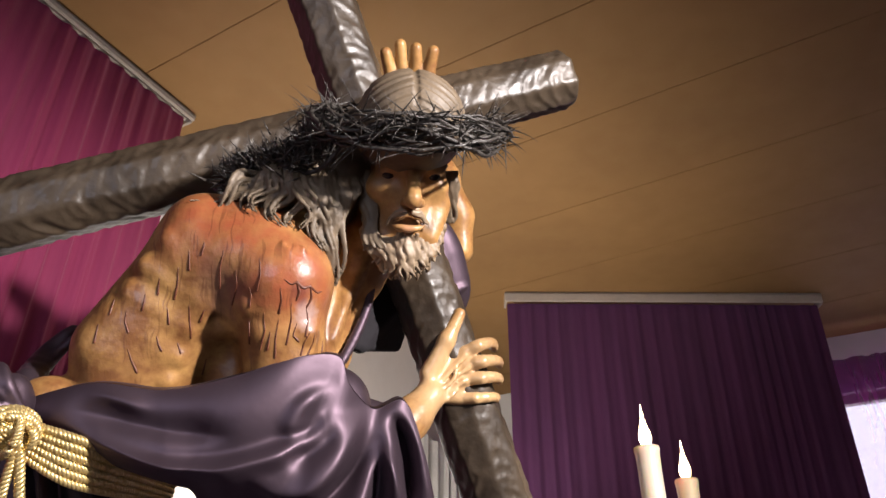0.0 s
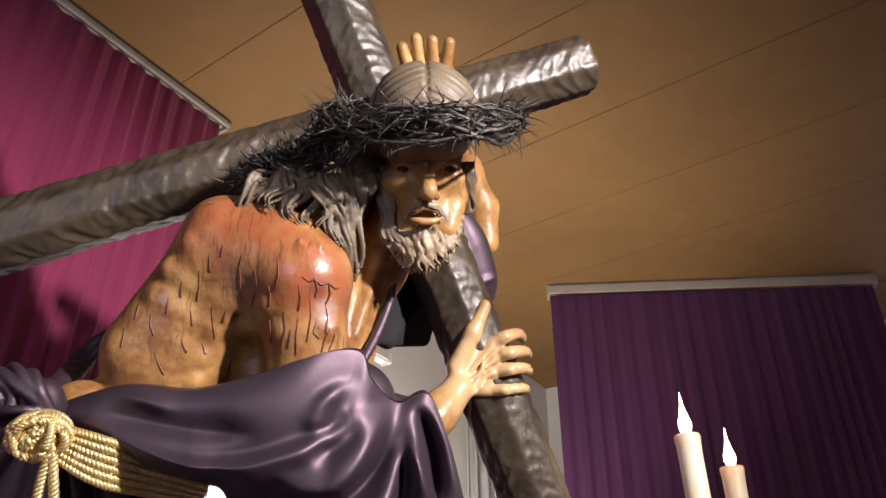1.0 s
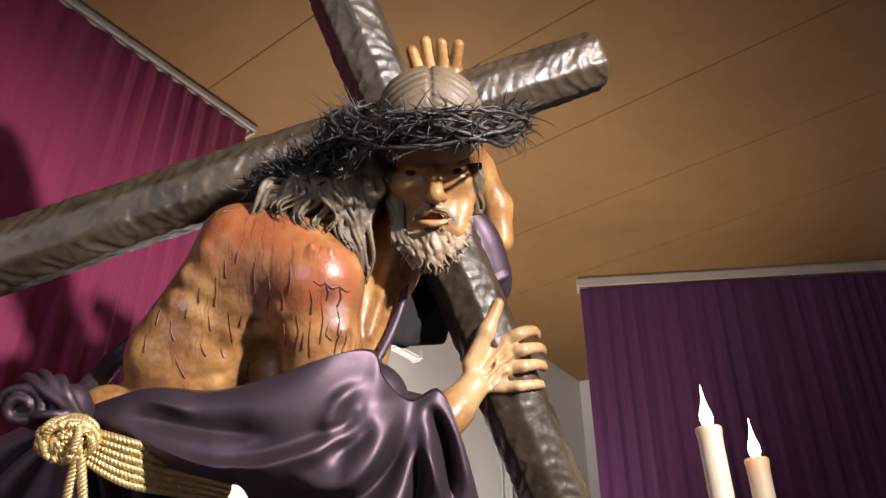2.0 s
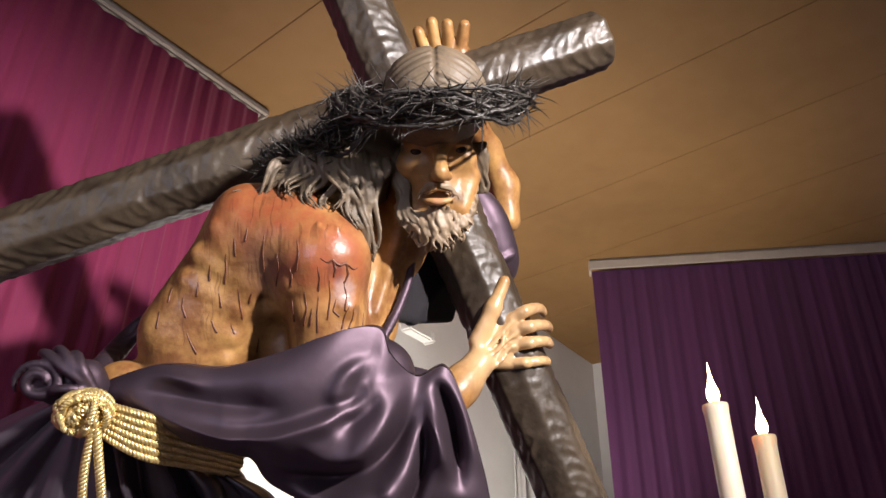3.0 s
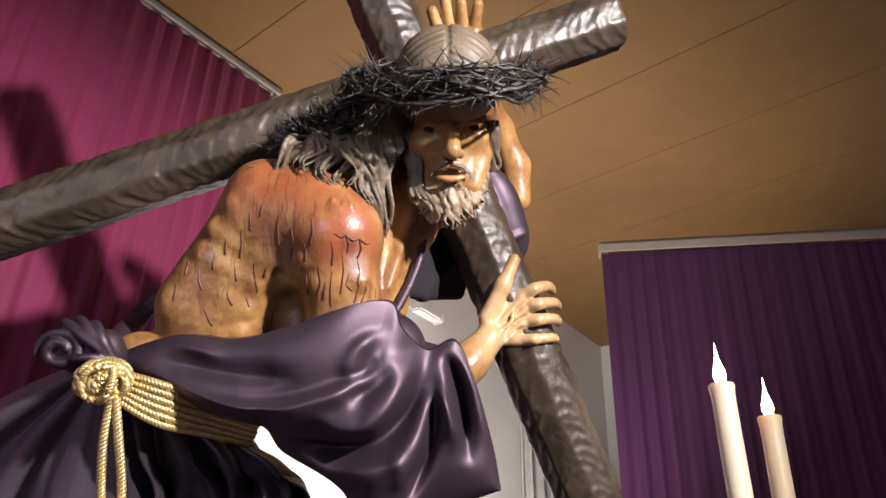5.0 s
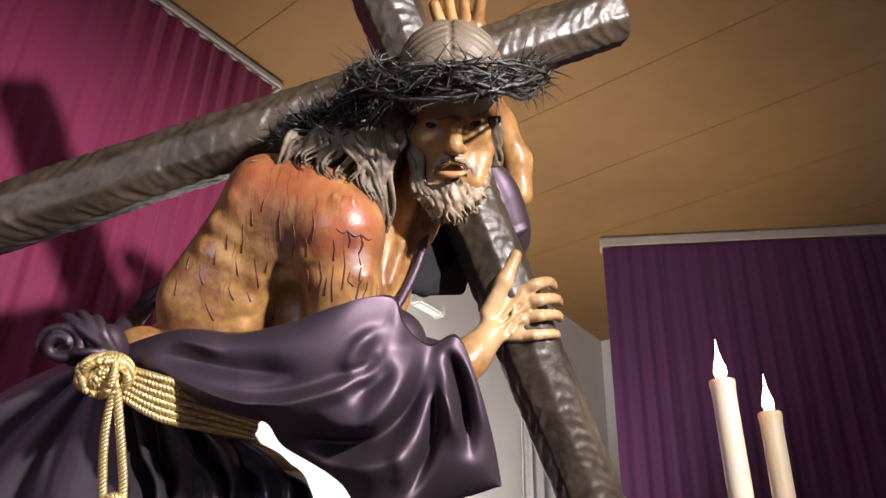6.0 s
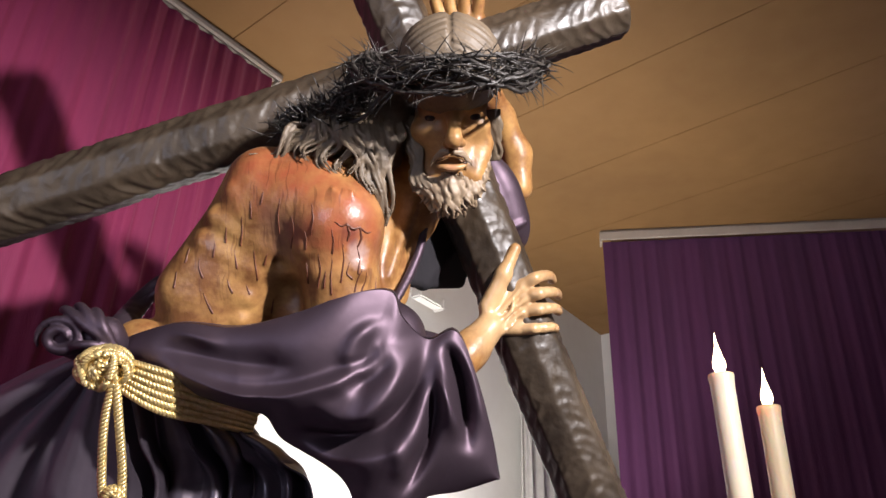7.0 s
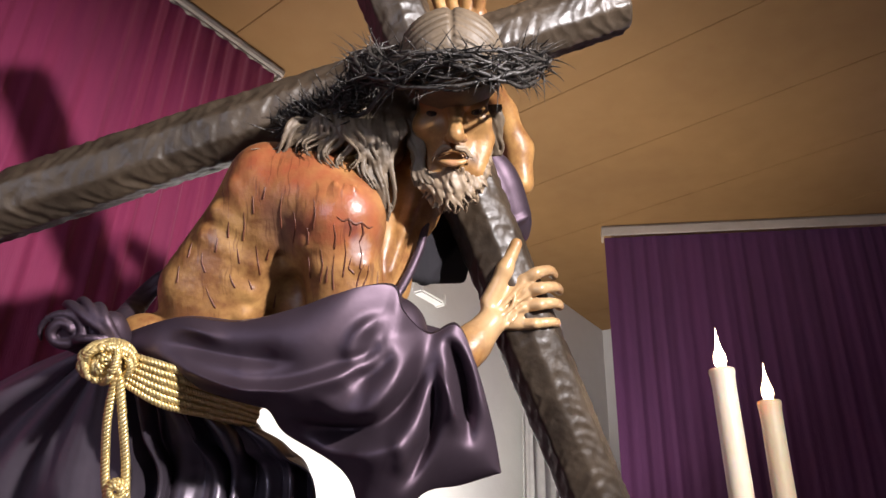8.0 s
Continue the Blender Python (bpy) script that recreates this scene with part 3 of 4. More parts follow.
    c.chain([(-0.155, 1.347, 2.112), (-0.135, 1.369, 2.135), (-0.111, 1.388, 2.148), (-0.088, 1.391, 2.168)], [4, 4.5, 4, 3], 4, n=8)
    c.chain([(-0.147, 1.349, 2.123), (-0.121, 1.374, 2.158), (-0.096, 1.377, 2.179), (-0.089, 1.374, 2.199)], [3.5, 4, 3.5, 3], 4, n=8)
    # left forearm and the fingers that hold the cross from behind
    c.chain([(-0.086, 1.472, 2.498), (-0.090, 1.448, 2.567), (-0.112, 1.389, 2.621), (-0.157, 1.245, 2.668)], [27, 31, 26, 30], 20)
    c.cap((-0.2, 1.238, 2.737), (-0.143, 1.242, 2.737), 26, 26, 15)
    c.cap((-0.2, 1.236, 2.754), (-0.14, 1.24, 2.756), 19, 19, 8)
    for tip, base in (((-0.214, 1.187, 2.771), (-0.207, 1.222, 2.744)), ((-0.186, 1.181, 2.785), (-0.184, 1.221, 2.749)), ((-0.156, 1.186, 2.779), (-0.158, 1.222, 2.749)), ((-0.123, 1.191, 2.774), (-0.136, 1.225, 2.747))):
        c.cap(tip, base, 11.3, 13, 5)
    # face
    c.ell((-0.159, 1.121, 2.409), (62, 88, 75), BODY, 20)
    c.ball((-0.193, 1.078, 2.374), 20, 20)
    c.ball((-0.106, 1.093, 2.382), 18, 20)
    c.ell((-0.153, 1.119, 2.333), (34, 30, 32), BODY, 20)
    c.ball((-0.157, 1.14, 2.308), 28, 15)
    c.cap((-0.103, 1.118, 2.365), (-0.121, 1.13, 2.312), 17, 17, 14)
    c.cap((-0.203, 1.115, 2.352), (-0.186, 1.125, 2.312), 15, 16, 14)
    c.ball((-0.17, 1.037, 2.367), 15, 12, cut=True)
    c.ball((-0.107, 1.049, 2.372), 15, 12, cut=True)
    c.cap((-0.189, 1.049, 2.396), (-0.153, 1.045, 2.388), 8, 9, 10)
    c.cap((-0.124, 1.051, 2.389), (-0.095, 1.069, 2.404), 9, 7, 10)
    c.ball((-0.187, 1.064, 2.319), 14, 15, cut=True)
    c.ball((-0.104, 1.08, 2.325), 14, 15, cut=True)
    c.cap((-0.138, 1.048, 2.393), (-0.137, 1.053, 2.336), 9, 11, 16)
    c.ball((-0.138, 1.055, 2.331), 12, 9)
    c.ball((-0.152, 1.066, 2.335), 7.5, 8)
    c.ball((-0.129, 1.071, 2.337), 7.5, 8)
    c.chain([(-0.19, 1.056, 2.388), (-0.174, 1.048, 2.386), (-0.16, 1.061, 2.385)], [5, 6.5, 5], 5, n=6)
    c.chain([(-0.125, 1.068, 2.387), (-0.109, 1.061, 2.39), (-0.096, 1.077, 2.394)], [5, 6.5, 5], 5, n=6)
    c.chain([(-0.187, 1.062, 2.383), (-0.175, 1.061, 2.376), (-0.163, 1.065, 2.382)], [3.5, 4, 3.5], 4, n=6)
    c.chain([(-0.124, 1.072, 2.386), (-0.111, 1.073, 2.381), (-0.1, 1.08, 2.391)], [3.5, 4, 3.5], 4, n=6)
    c.chain([(-0.173, 1.080, 2.312), (-0.158, 1.076, 2.317), (-0.146, 1.076, 2.319), (-0.135, 1.081, 2.318), (-0.123, 1.092, 2.315)], [1.6, 2.4, 2.8, 2.4, 1.6], 5, n=10)
    c.chain([(-0.170, 1.084, 2.307), (-0.158, 1.085, 2.304), (-0.148, 1.087, 2.303), (-0.137, 1.090, 2.305), (-0.126, 1.094, 2.310)], [2.4, 3.8, 4.3, 3.8, 2.4], 5, n=10)
    c.chain([(-0.172, 1.079, 2.309), (-0.158, 1.076, 2.310), (-0.146, 1.077, 2.311), (-0.134, 1.082, 2.311), (-0.123, 1.090, 2.311)], [2.2, 4, 4.5, 4, 2.2], 1.5, cut=True, n=12)
    return c.skin()


def on_skull(centre, radii, a, b):
    """A point of the skull: a turns round its vertical, b rises."""
    q = np.array((math.sin(a) * math.cos(b), math.sin(b), math.cos(a) * math.cos(b))) * np.array(radii) / 1000
    return np.array(centre) + q @ BODY


def lock(c, rnd, points, strands, spread, r0, r1, wave):
    """A carved lock of hair: strands that swing together in one wave, side by side, and thin out to a curled tip."""
    base = smooth_path(points, 22)
    u = np.linspace(0, 1, 22)
    along = np.gradient(base, axis=0)
    side = np.cross(BODY[2], along)
    side /= np.linalg.norm(side, axis=1)[:, None] + 1e-9
    ph, fr = rnd.uniform(0, 6.3), rnd.uniform(1.6, 2.3)
    for k in range(strands):
        o = (k - (strands - 1) / 2) * spread / 1000
        own = ph + rnd.normal(0, 0.45)
        grow = 0.4 + 0.9 * u
        p = base + side * (o * (1 - 0.6 * u ** 2))[:, None] + BODY[2] * rnd.normal(0, spread / 2500) \
            + (np.sin(u * 6.3 * fr + own) * wave / 1000 * grow)[:, None] * side \
            + (np.cos(u * 6.3 * fr + own) * wave / 2200 * grow)[:, None] * BODY[2]
        c.chain(p, [r0 * 0.8, r0, r0 * 0.9, r1], 1.0)


def carve_hair():
    c = Carving((-0.62, 0.88, 2.08), (0.08, 1.42, 2.72), 0.0021)
    rnd = np.random.RandomState(5)
    centre, radii = (-0.144, 1.034, 2.457), (84, 80, 89)
    c.ell((-0.155, 1.085, 2.505), (78, 76, 90), BODY, 5)
    c.ell(centre, radii, BODY, 5)
    for side in (-1, 1):
        for i in range(20):
            b0 = 1.42 - 0.068 * i
            pts = []
            for s in np.linspace(0, 1, 22):
                a = side * (0.03 + 1.15 * s)
                b = b0 - 0.75 * s ** 1.3 + 0.03 * math.sin(6 * s + i * 1.9) * s
                pts.append(on_skull(centre, [r - 1 + 1.5 * math.sin(i * 2.3) for r in radii], a, b))
            c.chain(pts, [2.5, 3.6, 3.8, 3.2], 1.5)
    c.chain([on_skull(centre, [r + 3 for r in radii], 0.0, b) for b in np.linspace(1.4, 0.1, 8)], [3.5], 3, cut=True)
    # dark mass behind the ear and down to the shoulder
    c.chain([(-0.225, 1.082, 2.488), (-0.257, 1.09, 2.416), (-0.264, 1.127, 2.363)], [40, 42, 24], 15)
    c.chain([(-0.259, 1.088, 2.461), (-0.336, 1.092, 2.42), (-0.395, 1.078, 2.382)], [36, 27, 14], 15)
    c.chain([(-0.299, 1.081, 2.369), (-0.36, 1.068, 2.356), (-0.42, 1.062, 2.33)], [24, 20, 8], 15)
    c.chain([(-0.254, 1.086, 2.379), (-0.273, 1.095, 2.321), (-0.276, 1.115, 2.268)], [20, 15, 6], 15)
    for k in range(15):
        f = k / 14
        a = np.array((-0.25, 1.062, 2.428)) * (1 - f) + np.array((-0.341, 1.055, 2.401)) * f
        b = np.array((-0.286, 1.04, 2.366)) * (1 - f) + np.array((-0.378, 1.035, 2.366)) * f
        e = np.array((-0.285, 1.06, 2.284)) * (1 - f) + np.array((-0.446, 1.039, 2.303)) * f + rnd.normal(0, 0.01, 3)
        lock(c, rnd, [a, b, e], 4, 6.2, 4.0, 1.0, 11)
    for k in range(9):
        f = k / 8
        a = np.array((-0.267, 1.054, 2.402)) * (1 - f) + np.array((-0.231, 1.074, 2.401)) * f
        b = np.array((-0.276, 1.044, 2.33)) * (1 - f) + np.array((-0.236, 1.065, 2.34)) * f
        e = np.array((-0.274, 1.074, 2.261)) * (1 - f) + np.array((-0.266, 1.109, 2.22)) * f + rnd.normal(0, 0.006, 3)
        lock(c, rnd, [a, b, e], 4, 5.4, 3.7, 1.0, 8)
    for k in range(5):
        f = k / 4
        lock(c, rnd, [np.array((-0.223, 1.08, 2.404)) + (0.004 * k, 0, 0), np.array((-0.217, 1.09, 2.355)) + (0.003 * k, 0, 0), np.array((-0.211, 1.112, 2.294)) + (0.006 * k, 0, -0.003 * k)], 3, 3, 4, 2, 4)
        lock(c, rnd, [np.array((-0.094, 1.104, 2.417)) + (0.004 * k, 0, 0), np.array((-0.092, 1.127, 2.394)) + (0.003 * k, 0, 0), np.array((-0.097, 1.165, 2.364)) + (0.003 * k, 0, 0)], 3, 3, 4, 2, 3)
    return c.skin()


def carve_beard():
    c = Carving((-0.28, 1.0, 2.2), (-0.04, 1.22, 2.42), 0.0019)
    rnd = np.random.RandomState(9)
    jaw = [(-0.214, 1.101, 2.357), (-0.204, 1.109, 2.318), (-0.179, 1.111, 2.303), (-0.152, 1.103, 2.304), (-0.126, 1.12, 2.305), (-0.105, 1.129, 2.323), (-0.097, 1.124, 2.365)]
    ends = [(-0.218, 1.119, 2.31), (-0.2, 1.125, 2.274), (-0.175, 1.132, 2.255), (-0.153, 1.135, 2.248), (-0.131, 1.137, 2.261), (-0.114, 1.142, 2.286), (-0.102, 1.138, 2.325)]
    j, e = smooth_path(jaw, 40), smooth_path(ends, 40)
    for k in range(40):
        mid = (j[k] + e[k]) / 2 + BODY[2] * 0.006
        lock(c, rnd, [j[k], mid, e[k] + rnd.normal(0, 0.004, 3)], 2, 3.2, 2.9, 1.0, 3.2)
        back = -BODY[2] * 0.014
        lock(c, rnd, [j[k] + back, mid + back, e[k] + back * 1.6 + rnd.normal(0, 0.005, 3)], 2, 3, 4.5, 2, 3)
    # moustache and the tuft under the lip
    lock(c, rnd, [(-0.148, 1.069, 2.320), (-0.161, 1.071, 2.319), (-0.177, 1.082, 2.312)], 2, 2.4, 1.9, 0.9, 1.0)
    lock(c, rnd, [(-0.149, 1.067, 2.322), (-0.165, 1.070, 2.322), (-0.181, 1.086, 2.310)], 2, 2.4, 1.9, 0.9, 1.0)
    lock(c, rnd, [(-0.141, 1.071, 2.320), (-0.129, 1.080, 2.320), (-0.120, 1.095, 2.315)], 2, 2.4, 1.9, 0.9, 1.0)
    lock(c, rnd, [(-0.140, 1.069, 2.322), (-0.126, 1.080, 2.324), (-0.118, 1.101, 2.313)], 2, 2.4, 1.9, 0.9, 1.0)
    lock(c, rnd, [(-0.163, 1.096, 2.302), (-0.166, 1.107, 2.296), (-0.167, 1.125, 2.286)], 2, 2.6, 2.2, 1.0, 2.0)
    lock(c, rnd, [(-0.156, 1.097, 2.303), (-0.159, 1.109, 2.296), (-0.160, 1.126, 2.287)], 2, 2.6, 2.2, 1.0, 2.0)
    lock(c, rnd, [(-0.149, 1.099, 2.303), (-0.152, 1.110, 2.296), (-0.153, 1.128, 2.287)], 2, 2.6, 2.2, 1.0, 2.0)
    lock(c, rnd, [(-0.143, 1.100, 2.303), (-0.145, 1.112, 2.296), (-0.146, 1.129, 2.287)], 2, 2.6, 2.2, 1.0, 2.0)
    lock(c, rnd, [(-0.136, 1.101, 2.303), (-0.138, 1.113, 2.296), (-0.139, 1.130, 2.287)], 2, 2.6, 2.2, 1.0, 2.0)
    return c.skin()


def carve_blood():
    """Thin runs of dark red paint down the back and the arm, and the ragged edge of the shoulder wound."""
    c = Carving((-0.62, 0.98, 2.02), (-0.2, 1.22, 2.36), 0.0013)
    c.chain([(-0.4500, 1.0723, 2.1777), (-0.4504, 1.0796, 2.1683), (-0.4504, 1.0859, 2.1583), (-0.4494, 1.0915, 2.1479), (-0.4504, 1.1007, 2.1393)], [0.7, 1.2, 1.6], 1, n=16)
    c.chain([(-0.4947, 1.0869, 2.1387), (-0.4931, 1.0895, 2.1331), (-0.4915, 1.0921, 2.1275), (-0.4892, 1.0945, 2.1232), (-0.4869, 1.0971, 2.1189)], [0.7, 1.2, 1.6], 1, n=16)
    c.chain([(-0.5362, 1.0682, 2.1686), (-0.5364, 1.0704, 2.1609), (-0.5366, 1.0727, 2.1533), (-0.5339, 1.0754, 2.1461), (-0.5313, 1.0784, 2.1392)], [0.7, 1.2, 1.6], 1, n=16)
    c.chain([(-0.4911, 1.0522, 2.2110), (-0.4929, 1.0586, 2.2006), (-0.4943, 1.0643, 2.1899)], [0.7, 1.2, 1.6], 1, n=16)
    c.chain([(-0.4642, 1.0451, 2.2226), (-0.4650, 1.0511, 2.2131), (-0.4655, 1.0566, 2.2032), (-0.4678, 1.0619, 2.1934), (-0.4707, 1.0683, 2.1842)], [0.7, 1.2, 1.6], 1, n=16)
    c.chain([(-0.4292, 1.0778, 2.1721), (-0.4330, 1.0833, 2.1654), (-0.4369, 1.0890, 2.1588)], [0.7, 1.2, 1.6], 1, n=16)
    c.chain([(-0.5313, 1.0877, 2.1186), (-0.5283, 1.0920, 2.1107), (-0.5254, 1.0964, 2.1030), (-0.5219, 1.1004, 2.0965), (-0.5187, 1.1047, 2.0901)], [0.7, 1.2, 1.6], 1, n=16)
    c.chain([(-0.3176, 1.0651, 2.1505), (-0.3202, 1.0720, 2.1387), (-0.3225, 1.0782, 2.1265), (-0.3230, 1.0845, 2.1147), (-0.3236, 1.0908, 2.1029)], [0.7, 1.2, 1.6], 1, n=16)
    c.chain([(-0.2952, 1.0776, 2.1476), (-0.2976, 1.0802, 2.1397), (-0.3000, 1.0831, 2.1319), (-0.2965, 1.0866, 2.1287), (-0.2931, 1.0904, 2.1256)], [0.7, 1.2, 1.6], 1, n=16)
    c.chain([(-0.2784, 1.0878, 2.1382), (-0.2821, 1.0901, 2.1317), (-0.2864, 1.0941, 2.1260), (-0.2894, 1.0985, 2.1185), (-0.2916, 1.1010, 2.1100)], [0.7, 1.2, 1.6], 1, n=16)
    c.chain([(-0.2727, 1.0938, 2.1426), (-0.2743, 1.0971, 2.1344), (-0.2775, 1.1045, 2.1283), (-0.2812, 1.1071, 2.1204), (-0.2842, 1.1078, 2.1117)], [0.7, 1.2, 1.6], 1, n=16)
    c.chain([(-0.2686, 1.1266, 2.1475), (-0.2693, 1.1292, 2.1345), (-0.2702, 1.1322, 2.1217)], [0.7, 1.2, 1.6], 1, n=16)
    c.chain([(-0.3578, 1.0432, 2.1868), (-0.3566, 1.0463, 2.1817), (-0.3554, 1.0493, 2.1765), (-0.3566, 1.0532, 2.1701), (-0.3578, 1.0572, 2.1637)], [0.7, 1.2, 1.6], 1, n=16)
    c.chain([(-0.3139, 1.0395, 2.1848), (-0.3133, 1.0449, 2.1773), (-0.3128, 1.0508, 2.1700), (-0.3149, 1.0562, 2.1627), (-0.3169, 1.0616, 2.1553)], [0.7, 1.2, 1.6], 1, n=16)
    c.chain([(-0.3968, 1.0291, 2.2399), (-0.3991, 1.0340, 2.2286), (-0.4023, 1.0406, 2.2184), (-0.4035, 1.0494, 2.2067), (-0.4050, 1.0589, 2.1954)], [0.7, 1.2, 1.6], 1, n=16)
    c.chain([(-0.4481, 1.0338, 2.2426), (-0.4478, 1.0396, 2.2300), (-0.4483, 1.0467, 2.2181)], [0.7, 1.2, 1.6], 1, n=16)
    c.chain([(-0.3786, 1.0378, 2.2127), (-0.3779, 1.0427, 2.2027), (-0.3777, 1.0484, 2.1932), (-0.3823, 1.0585, 2.1836), (-0.3875, 1.0697, 2.1744)], [0.7, 1.2, 1.6], 1, n=16)
    c.chain([(-0.3376, 1.0601, 2.1561), (-0.3379, 1.0675, 2.1457), (-0.3376, 1.0736, 2.1347), (-0.3411, 1.0802, 2.1241), (-0.3447, 1.0872, 2.1137)], [0.7, 1.2, 1.6], 1, n=16)
    c.chain([(-0.3006, 1.0560, 2.1699), (-0.3015, 1.0640, 2.1600), (-0.3022, 1.0716, 2.1498), (-0.3054, 1.0787, 2.1349), (-0.3085, 1.0855, 2.1197)], [0.7, 1.2, 1.6], 1, n=16)
    c.chain([(-0.2833, 1.0697, 2.1709), (-0.2830, 1.0778, 2.1632), (-0.2821, 1.0841, 2.1545), (-0.2825, 1.0843, 2.1429), (-0.2841, 1.0878, 2.1330)], [0.7, 1.2, 1.6], 1, n=16)
    c.chain([(-0.5564, 1.0670, 2.1864), (-0.5582, 1.0683, 2.1748), (-0.5596, 1.0691, 2.1630)], [0.7, 1.2, 1.6], 1, n=16)
    c.chain([(-0.5741, 1.0733, 2.1514), (-0.5752, 1.0759, 2.1381), (-0.5765, 1.0788, 2.1251)], [0.7, 1.2, 1.6], 1, n=16)
    c.chain([(-0.4677, 1.0997, 2.1322), (-0.4658, 1.1039, 2.1259), (-0.4635, 1.1074, 2.1192)], [0.7, 1.2, 1.6], 1, n=16)
    c.chain([(-0.4259, 1.0285, 2.2534), (-0.4277, 1.0313, 2.2442), (-0.4299, 1.0350, 2.2356)], [0.7, 1.2, 1.6], 1, n=16)
    c.chain([(-0.3435, 1.0267, 2.2244), (-0.3418, 1.0288, 2.2109), (-0.3409, 1.0324, 2.1985), (-0.3434, 1.0372, 2.1894), (-0.3465, 1.0432, 2.1811)], [0.7, 1.2, 1.6], 1, n=16)
    c.chain([(-0.3296, 1.0737, 2.1341), (-0.3319, 1.0796, 2.1232), (-0.3343, 1.0858, 2.1124)], [0.7, 1.2, 1.6], 1, n=16)
    c.chain([(-0.3610, 1.0721, 2.1497), (-0.3605, 1.0788, 2.1355), (-0.3622, 1.0903, 2.1237)], [0.7, 1.2, 1.6], 1, n=16)
    c.chain([(-0.4805, 1.0727, 2.1735), (-0.4789, 1.0769, 2.1628), (-0.4779, 1.0824, 2.1528)], [0.7, 1.2, 1.6], 1, n=16)
    c.chain([(-0.5112, 1.0620, 2.1901), (-0.5121, 1.0648, 2.1788), (-0.5140, 1.0694, 2.1685)], [0.7, 1.2, 1.6], 1, n=16)
    c.chain([(-0.4384, 1.1391, 2.1239), (-0.4425, 1.1470, 2.1154), (-0.4469, 1.1554, 2.1071)], [0.7, 1.2, 1.6], 1, n=16)
    c.chain([(-0.3084, 1.0360, 2.1938), (-0.3038, 1.0389, 2.1912), (-0.2995, 1.0422, 2.1888), (-0.2960, 1.0428, 2.1908), (-0.2925, 1.0437, 2.1929), (-0.2888, 1.0477, 2.1905), (-0.2853, 1.0521, 2.1883), (-0.2810, 1.0545, 2.1907), (-0.2768, 1.0573, 2.1933), (-0.2733, 1.0634, 2.1916), (-0.2700, 1.0702, 2.1902), (-0.2675, 1.0730, 2.1924), (-0.2651, 1.0761, 2.1949)], [1, 2, 1.2], 1, n=16)
    c.chain([(-0.2925, 1.0437, 2.1929), (-0.2913, 1.0480, 2.1875), (-0.2901, 1.0526, 2.1824), (-0.2923, 1.0552, 2.1773), (-0.2945, 1.0579, 2.1723)], [1, 2, 1.2], 1, n=16)
    c.chain([(-0.2768, 1.0573, 2.1933), (-0.2766, 1.0623, 2.1874), (-0.2765, 1.0678, 2.1817), (-0.2794, 1.0701, 2.1756), (-0.2823, 1.0725, 2.1695)], [1, 2, 1.2], 1, n=16)
    return c.skin()


def carve_eyes():
    c = Carving((-0.3, 0.95, 2.3), (0.1, 1.25, 2.5), 0.0022)
    c.ball((-0.176, 1.058, 2.385), 12, 1)
    c.ball((-0.111, 1.071, 2.389), 12, 1)
    return c.skin()


def statue():
    pieces = [carve_skin(), carve_hair(), carve_eyes(), carve_beard(), carve_blood()]
    v, f = merge(pieces)
    ob = mesh_object("statue", v, f, SKIN)
    ob.data.materials.append(HAIR)
    ob.data.materials.append(EYE)
    ob.data.materials.append(BEARD)
    ob.data.materials.append(BLOOD)
    ids = np.repeat([0, 1, 2, 3, 4], [len(p[1]) for p in pieces])
    if len(ids) == len(ob.data.polygons):
        ob.data.polygons.foreach_set("material_index", ids.astype(np.int32))
    return tagged(ob, "painted carved wooden statue bent under a dark cross", "statue")


statue()


# ---- the robe ----
class Cloth:
    """A sheet of cloth drawn smoothly through ridge and valley lines."""

    def __init__(self):
        self.rails = []

    def rail(self, *points, first=0.0, last=0.0):
        """One line of the sheet; first and last tuck its ends away behind the folds beside it."""
        points = [np.array(p) for p in points]
        if first:
            points.insert(0, points[0] + first * (0.6 * BODY[1] - BODY[2]))
        if last:
            points.append(points[-1] + last * (0.6 * BODY[0] - BODY[2]))
        self.rails.append(smooth_path(points, 40))
        return self

    def hang(self, name, material, parent, rows=60, thick=0.004, crease=0.0, seed=1):
        r = np.array(self.rails)
        g = np.stack([smooth_path(r[:, i], rows) for i in range(r.shape[1])], 1)
        nu, nv = g.shape[:2]
        du, dv = np.gradient(g, axis=0), np.gradient(g, axis=1)
        nor = np.cross(du, dv)
        nor /= np.linalg.norm(nor, axis=-1)[..., None] + 1e-9
        if crease:
            wob = np.array([[noise.noise((i * 0.16 + seed, j * 0.05, seed)) + 0.5 * noise.noise((i * 0.4, j * 0.12 + seed, 2)) for j in range(nv)] for i in range(nu)])
            g = g + nor * (wob * crease)[..., None]
        back = g - nor * thick
        v = np.vstack([g.reshape(-1, 3), back.reshape(-1, 3)])
        i, j = np.meshgrid(np.arange(nu - 1), np.arange(nv - 1), indexing="ij")
        q = np.stack([i * nv + j, i * nv + j + 1, (i + 1) * nv + j + 1, (i + 1) * nv + j], -1).reshape(-1, 4)
        n = nu * nv
        rim = np.concatenate([np.arange(nv), np.arange(1, nu) * nv + nv - 1, (nu - 1) * nv + np.arange(nv - 2, -1, -1), np.arange(nu - 2, 0, -1) * nv])
        nxt = np.roll(rim, -1)
        edge = np.stack([rim, rim + n, nxt + n, nxt], -1)
        return mesh_object(name, v, np.vstack([q[:, ::-1], q + n, edge]), material, parent)


gown = tagged(empty("robe"), "dark purple satin robe draped and knotted at the waist", "robe")


class Folds:
    """A sheet spread between an upper and a lower edge, swollen outwards, with pressed ridges and valleys along drawn lines."""

